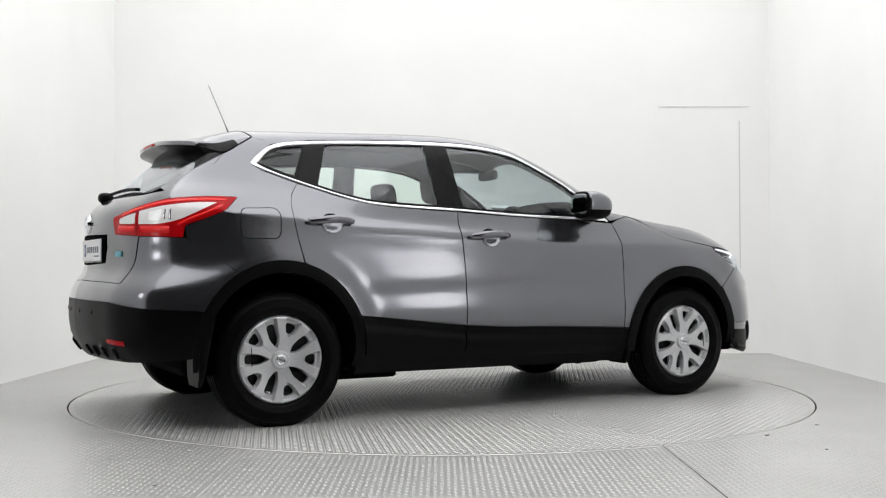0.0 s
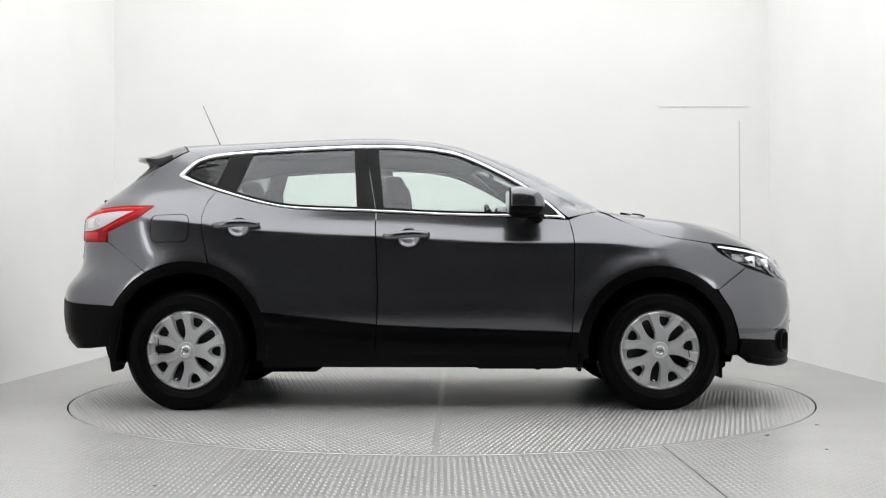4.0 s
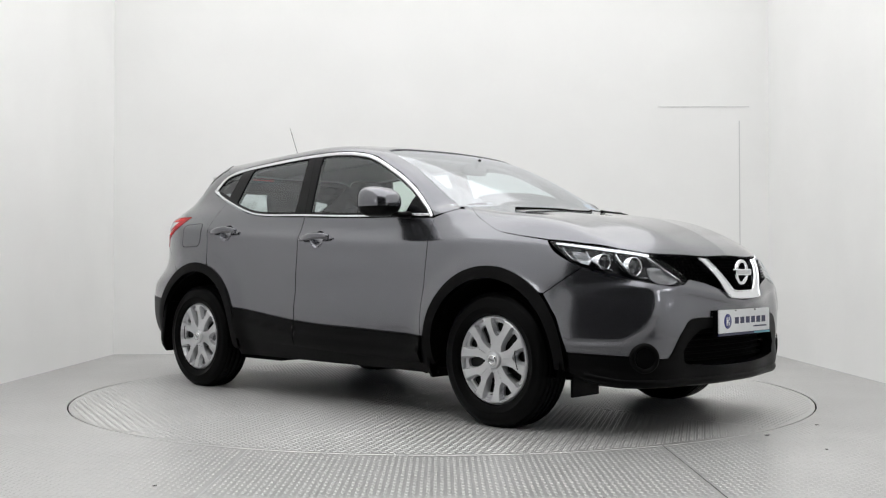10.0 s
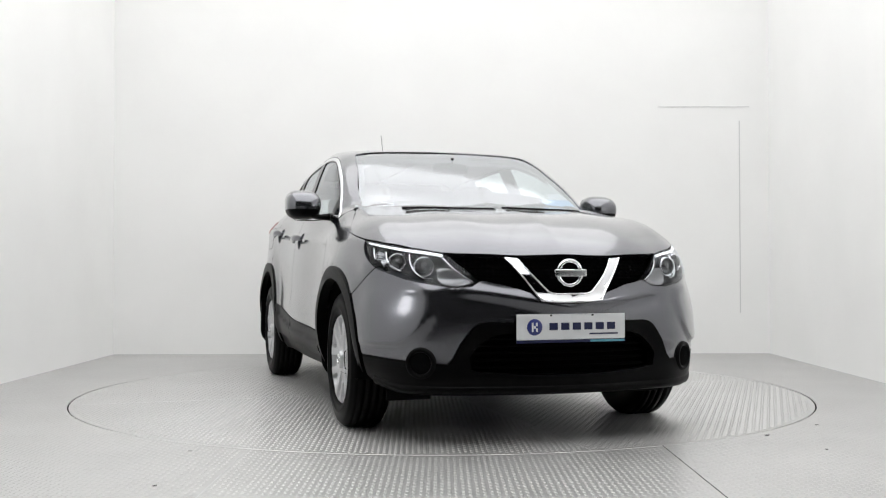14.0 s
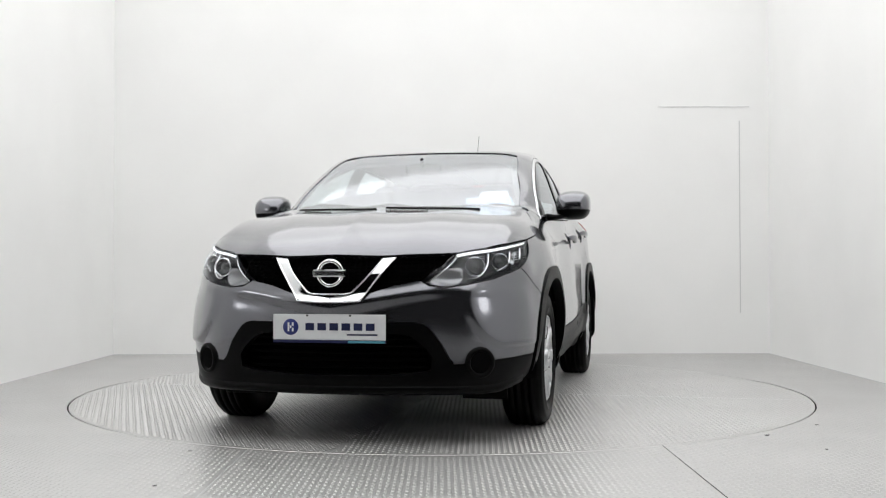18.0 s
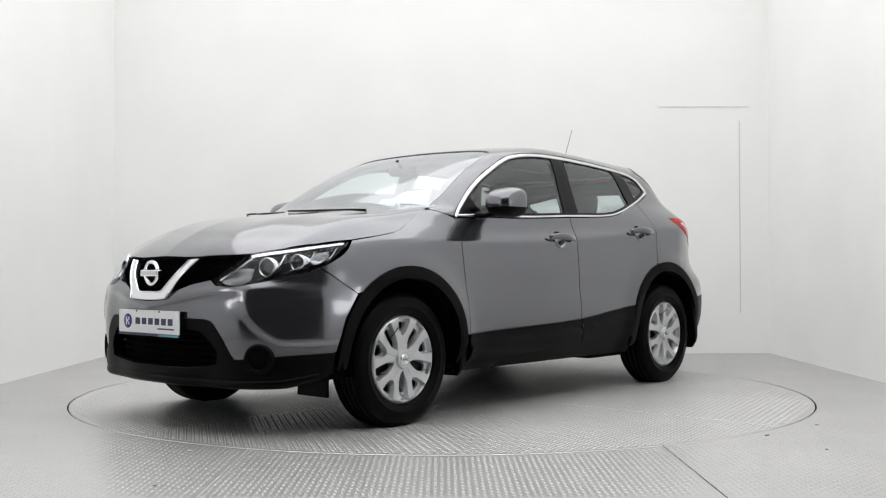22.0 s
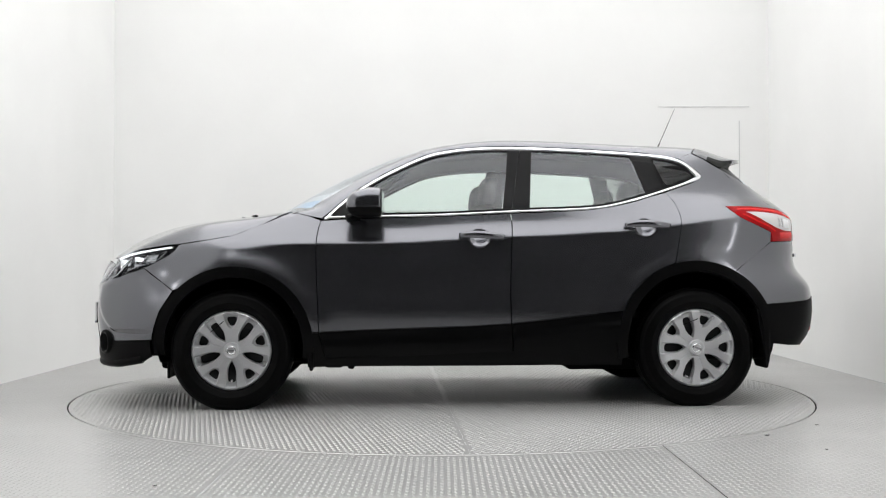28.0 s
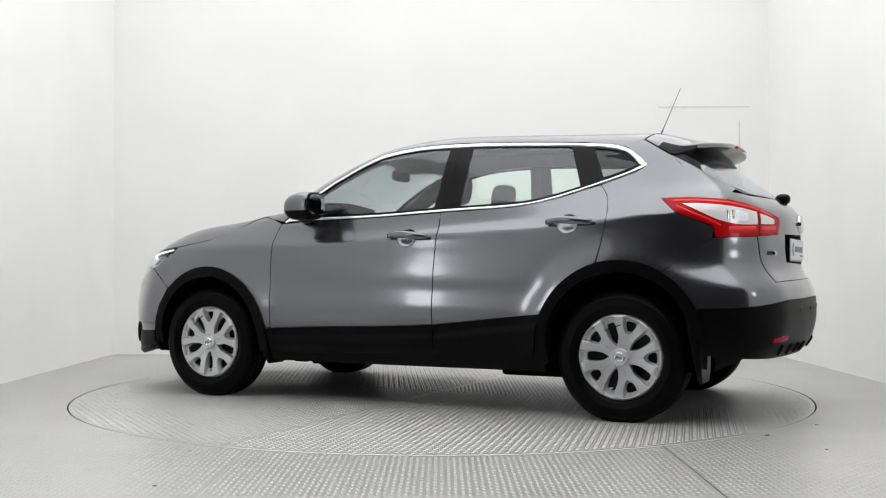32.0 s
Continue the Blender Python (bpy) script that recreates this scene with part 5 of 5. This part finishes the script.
    fr_loop = cut(dlo, *cutm, 1)
    rr_loop = cut(cut(dlo, *cutm, -1), *cuta, 1)
    q_loop = cut(dlo, *cuta, -1)
    fwin = cut(cut(inset(dlo, 0.028), (-0.262, 1.5), (-0.216, 1.12), 1), (0.60, 1.09), (0.665, 1.24), 1)
    rwin = cut(cut(inset(dlo, 0.028), (-0.402, 1.5), (-0.372, 1.12), -1), (-0.985, 1.49), (-1.075, 1.22), 1)
    qwin = cut(inset(dlo, 0.032), (-1.115, 1.47), (-1.205, 1.24), -1)
    for s, d, rd in zip(both, doors, rdoors):
        panel("window_frame", "side", inset(resample(fr_loop, 0.03), 0.001), GLOSS_BLACK, d, off=-0.003, thick=0.03, mirror=(s,), holes=[resample(fwin, 0.03)], label="gloss black window frame")
        panel("window_frame", "side", inset(resample(rr_loop, 0.03), 0.001), GLOSS_BLACK, rd, off=-0.003, thick=0.03, mirror=(s,), holes=[resample(rwin, 0.03)], label="gloss black window frame")
        panel("window_frame", "side", inset(resample(q_loop, 0.03), 0.001), GLOSS_BLACK, car, off=-0.003, thick=0.03, mirror=(s,), holes=[resample(qwin, 0.03)], label="gloss black quarter window frame")
        for nm, lp, own in (("front_window", fwin, d), ("rear_window", rwin, rd), ("quarter_window", qwin, car)):
            panel(nm, "side", resample(inset(lp, -0.004), 0.03), QUARTER_GLASS if own is car else SIDE_GLASS, own, off=-0.009, thick=0.003, mirror=(s,), label="clear side glass")
    turn = np.roll(dlo, -1, axis=0) - np.roll(dlo, 1, axis=0)
    turn /= np.maximum(np.linalg.norm(turn, axis=1, keepdims=True), 1e-9)
    edge_w = 0.014 + 0.010 * np.clip(turn[:, 0], 0, 1) + 0.016 * np.exp(-((dlo[:, 0] + 1.41) / 0.05) ** 2)
    strip("window_moulding", "side", inset(dlo, 0.010), edge_w, CHROME, car, off=0.002, closed=True, mirror=both, label="bright chrome window surround")
    # roof
    edge = [p for p in DLO[9:]] + [(0.826, 1.080)]
    rail = to_roof("side", [(x, z + 0.002) for x, z in edge[1:]])
    base = to_roof("side", [(0.905, 1.098), (0.975, 1.114)])
    scr = [(0.70, 1.13), (0.653, 1.215), (0.60, 1.37), (0.572, 1.47), (0.555, 1.497), (0.50, 1.51), (0.30, 1.52), (0.0, 1.524)]
    front_edge = to_roof("face", scr[:-1]) + [(to_roof("face", scr[-1:])[0][0], 90.0)]
    corner = to_roof("side", [(-1.385, 1.487)])
    loop = [(-1.50, 90.0), (-1.485, 65.0), (-1.44, 51.0)] + corner + rail + base + front_edge
    panel("roof", "roof", resample(loop, (0.04, 2.5)), PAINT, car, mirror=both, step=(0.04, 2.5))
    full = mirrored([(y, z - 0.002) for y, z in ([(0.0, 1.524)] + scr[::-1][1:] + [(0.66, 1.115), (0.33, 1.10), (0.0, 1.096)])])
    panel("windscreen", "face", resample(full, 0.03), SCREEN_GLASS, car, off=-0.005, thick=0.004, step=0.03, label="large clear windscreen")
    for lp, m, lb in (([(0.39, 1.143), (0.63, 1.150), (0.61, 1.196), (0.375, 1.184)], STICKER, "pale blue paper card behind the windscreen"), ([(0.44, 1.190), (0.60, 1.198), (0.58, 1.236), (0.45, 1.226)], PLATE_WHITE, "white paper card behind the windscreen")):
        panel("paper_card", "face", resample(lp, 0.03), m, car, off=-0.014, thick=0.001, label=lb)
    rim = inset(resample(full, 0.03), 0.016)
    strip("screen_border", "face", rim, 0.035, GLOSS_BLACK, car, off=-0.0085, thick=0.001, closed=True, label="black printed windscreen border")
    # bonnet
    lid = [(2.142, 90.0), (2.135, 62.0), (2.118, 48.0), (2.075, 36.5), (2.02, 30.8), (1.93, 27.4), (1.80, 25.9), (1.622, 25.7), (1.45, 26.6), (1.315, 27.9), (1.209, 31.4), (1.10, 35.6), (1.03, 39.5), (1.005, 42.5), (1.06, 50.0), (1.13, 65.0), (1.155, 90.0)]
    bon = panel("bonnet", "lid", resample(spline(lid, 2.0, closed=False), (0.03, 2.5)), PAINT, car, gap=0.0, mirror=both, step=(0.025, 1.2), thick=0.03,
                depth=lambda uv, p: 0.004 * np.clip((np.interp(p[:, 0], [1.15, 2.0], [0.58, 0.42]) - np.abs(p[:, 1])) / 0.12, 0, 1) * np.clip((p[:, 0] - 1.14) / 0.15, 0, 1) * np.clip((2.12 - p[:, 0]) / 0.2, 0, 1))
    panel("cowl", "lid", resample([(1.155, 90.0), (1.13, 65.0), (1.06, 50.0), (1.01, 42.5), (0.95, 42.0), (1.0, 50.0), (1.06, 65.0), (1.08, 90.0)], (0.03, 3)), PLASTIC, car, off=-0.012, mirror=both, step=(0.03, 3.0))
    panel("scuttle_corner", "lid", resample([(1.20, 30.0), (1.10, 33.0), (0.98, 39.0), (0.93, 44.0), (1.00, 50.0), (1.12, 46.0), (1.16, 38.0)], (0.03, 3)), PAINT, car, off=-0.005, mirror=both, step=(0.03, 3.0), label="grey painted corner under the bonnet's edge")
    # front bumper
    half = [(0.0, 0.650), (6.0, 0.653), (7.6, 0.680), (12.7, 0.718), (17.5, 0.738), (19.3, 0.712), (22.4, 0.705), (27.0, 0.719), (33.0, 0.744), (41.0, 0.794), (49.4, 0.670), (46.6, 0.56), (45.0, 0.44), (44.4, 0.399),
            (40.0, 0.394), (33.5, 0.386), (28.0, 0.376), (24.1, 0.371), (23.2, 0.392), (21.5, 0.465), (19.3, 0.532), (18.2, 0.550), (16.5, 0.557), (0.0, 0.558)]
    crease = lambda z: np.interp(z, [0.40, 0.445, 0.47, 0.49, 0.53, 0.58, 0.64, 0.70, 0.74], [36.0, 32.0, 30.0, 28.6, 26.8, 25.2, 24.2, 24.6, 26.0])

    def cheek(uv, p):
        a, z = np.abs(uv[:, 0]), uv[:, 1]
        soft = lambda t: np.clip(t, 0, 1) ** 2 * (3 - 2 * np.clip(t, 0, 1))
        return 0.013 * soft((a - crease(z)) / 2.2) * soft((z - 0.436) / 0.014) * soft((0.735 - z) / 0.09) * soft((47.5 - a) / 7.0)
    panel("front_bumper", "nose", resample(mirrored(half), (1.2, 0.015)), PAINT, car, step=(0.9, 0.010), thick=0.02, depth=cheek)
    half = [(0.0, 0.556), (16.4, 0.555), (18.0, 0.548), (19.1, 0.530), (21.3, 0.463), (23.0, 0.390), (23.9, 0.368), (28.0, 0.373), (33.5, 0.383), (44.2, 0.396), (43.6, 0.30), (41.0, 0.27), (33.0, 0.250), (20.0, 0.243), (0.0, 0.243)]
    hole = spline(mirrored([(0.0, 0.505), (13.0, 0.503), (17.0, 0.47), (19.8, 0.40), (19.5, 0.345), (12.0, 0.325), (0.0, 0.318)]), 1.0)
    panel("lower_bumper", "nose", resample(mirrored(half), (1.6, 0.02)), PLASTIC, car, off=0.003, step=(1.6, 0.022), thick=0.05, holes=[resample(hole, (1.6, 0.02))], label="black plastic lower front bumper")
    lip = spline([(-41.0, 0.276), (-36.0, 0.256), (-30.0, 0.245), (0.0, 0.240), (30.0, 0.245), (36.0, 0.256), (41.0, 0.276)], 1.5, closed=False)
    strip("lip", "nose", lip, 0.045, PLASTIC, car, off=0.018, thick=0.03)
    panel("lower_grille", "nose", resample(hole * np.array([1.03, 1.0]), (1.6, 0.02)), DARK, car, off=-0.07, step=(2.0, 0.03))
    for z in np.linspace(0.35, 0.48, 5):
        strip("grille_slat", "nose", [(a, z) for a in np.linspace(-19, 19, 24)], 0.012, DARK, car, off=-0.045, thick=0.012)
    # tail
    half = [(0.0, 0.735), (20.0, 0.728), (27.9, 0.722), (29.5, 0.83), (30.5, 0.953), (20.4, 0.966), (19.1, 1.046), (22.0, 1.069), (28.4, 1.101), (36.8, 1.141), (38.5, 1.19), (36.0, 1.185), (27.0, 1.166), (0.0, 1.158)]
    recess = resample(RECESS, (1.6, 0.02))
    gate = panel("tailgate", "stern", resample(mirrored(half), (1.6, 0.02)), PAINT, car, step=(1.6, 0.025), gap=0.0, thick=0.04, holes=[recess])[0]
    half = [(0.0, 0.636), (26.0, 0.630), (36.0, 0.604), (41.0, 0.596), (48.3, 0.586), (51.2, 0.68), (53.8, 0.773), (42.2, 0.943), (30.9, 0.951), (29.9, 0.83), (28.3, 0.719), (20.0, 0.725), (0.0, 0.732)]
    panel("rear_bumper", "stern", resample(mirrored(half), (1.6, 0.02)), PAINT, car, step=(1.6, 0.025))
    half = [(0.0, 0.634), (26.0, 0.628), (36.0, 0.602), (41.0, 0.594), (48.2, 0.584), (46.6, 0.46), (45.8, 0.36), (40.0, 0.345), (30.0, 0.335), (18.0, 0.33), (0.0, 0.33)]
    panel("lower_rear_bumper", "stern", resample(mirrored(half), (1.6, 0.02)), PLASTIC, car, off=0.004, step=(1.6, 0.025), thick=0.04, label="black plastic lower rear bumper")
    gl = mirrored([(0.0, 1.385), (0.36, 1.375), (0.57, 1.335), (0.60, 1.30), (0.575, 1.225), (0.47, 1.18), (0.0, 1.168)])
    panel("rear_screen", "back", resample(gl, 0.03), SCREEN_GLASS, gate, off=-0.004, thick=0.004, label="sloping rear screen")
    frame_loop = mirrored([(0.0, 1.44), (0.60, 1.44), (0.655, 1.40), (0.665, 1.31), (0.635, 1.235), (0.54, 1.180), (0.0, 1.155)])
    panel("screen_frame", "back", resample(frame_loop, 0.03), GLOSS_BLACK, gate, off=-0.006, thick=0.02, holes=[resample(inset(np.array(gl), 0.012), 0.03)], label="black rear screen surround")


def build_car():
    car = new("car", None)
    tagged(car, "grey metallic five-door crossover car with black lower cladding", "car")
    build_shell(car)
    build_front(car)
    build_rear(car)
    build_sides(car)
    build_inside(car)
    first = build_wheel("wheel")
    first.parent = car
    first.matrix_basis = pose(WHEEL_X, 0.7725, WHEEL_Z)
    copies = [first]
    for x, s, turn in ((WHEEL_X, -1, 10), (-WHEEL_X, 1, 18), (-WHEEL_X, -1, 20)):
        copies.append(copy_thing(first, pose(x, 0.7725 * s, WHEEL_Z, 0, 0, 0 if s > 0 else 180) @ pose(0, 0, 0, 0, -turn, 0)))
    for one, turn in zip(copies, (-72, 180, -72, 0)):
        cable_tie(one, turn)
    return car


build_studio()
for gx in (-1.98, 0.0, 1.98):
    for gy in (-5.05, -3.3, -1.55, 0.2, 1.93):
        light_panel(gx, gy, 1.94, 1.71, DIM_LIGHT if gy > 1 else CEIL_LIGHT)
for gs in (-1, 1):
    wall_light(gs)
build_floor_lugs()
for gx, gy, size, turn in ((1.54, -1.77, 0.014, 10), (1.89, -1.46, 0.010, -20), (1.68, -2.15, 0.008, 15), (-1.05, -2.88, 0.009, 30)):
    dirt_fleck(gx, gy, size, turn, JOINT, "small dark fleck of dirt on the floor plate")
dirt_fleck(-1.10, -2.15, 0.012, 5, MARK, "small pale scrap lying on the floor plate")
turntable = build_turntable()
car = build_car()


def motions():
    """The turntable turns evenly, and the car with it."""
    heading = [(0.0, 28.7), (2.0, 14.2), (3.5, 2.9), (5.5, -11.6), (7.0, -22.3), (9.0, -36.6), (11.0, -51.1), (13.0, -65.8), (14.5, -76.8), (16.5, -91.4), (18.0, -102.4),
               (20.0, -116.9), (22.0, -131.4), (24.0, -146.4), (25.5, -157.9), (27.5, -173.1), (29.0, -184.5), (30.5, -195.5), (32.0, -206.1)]
    seat = Matrix.Translation((-0.0971, -0.0437, 0.0))
    turns = [(t, Matrix.Rotation(radians(a), 4, "Z")) for t, a in heading]
    walk(turntable, turns)
    walk(car, [(t, m @ seat) for t, m in turns])


motions()
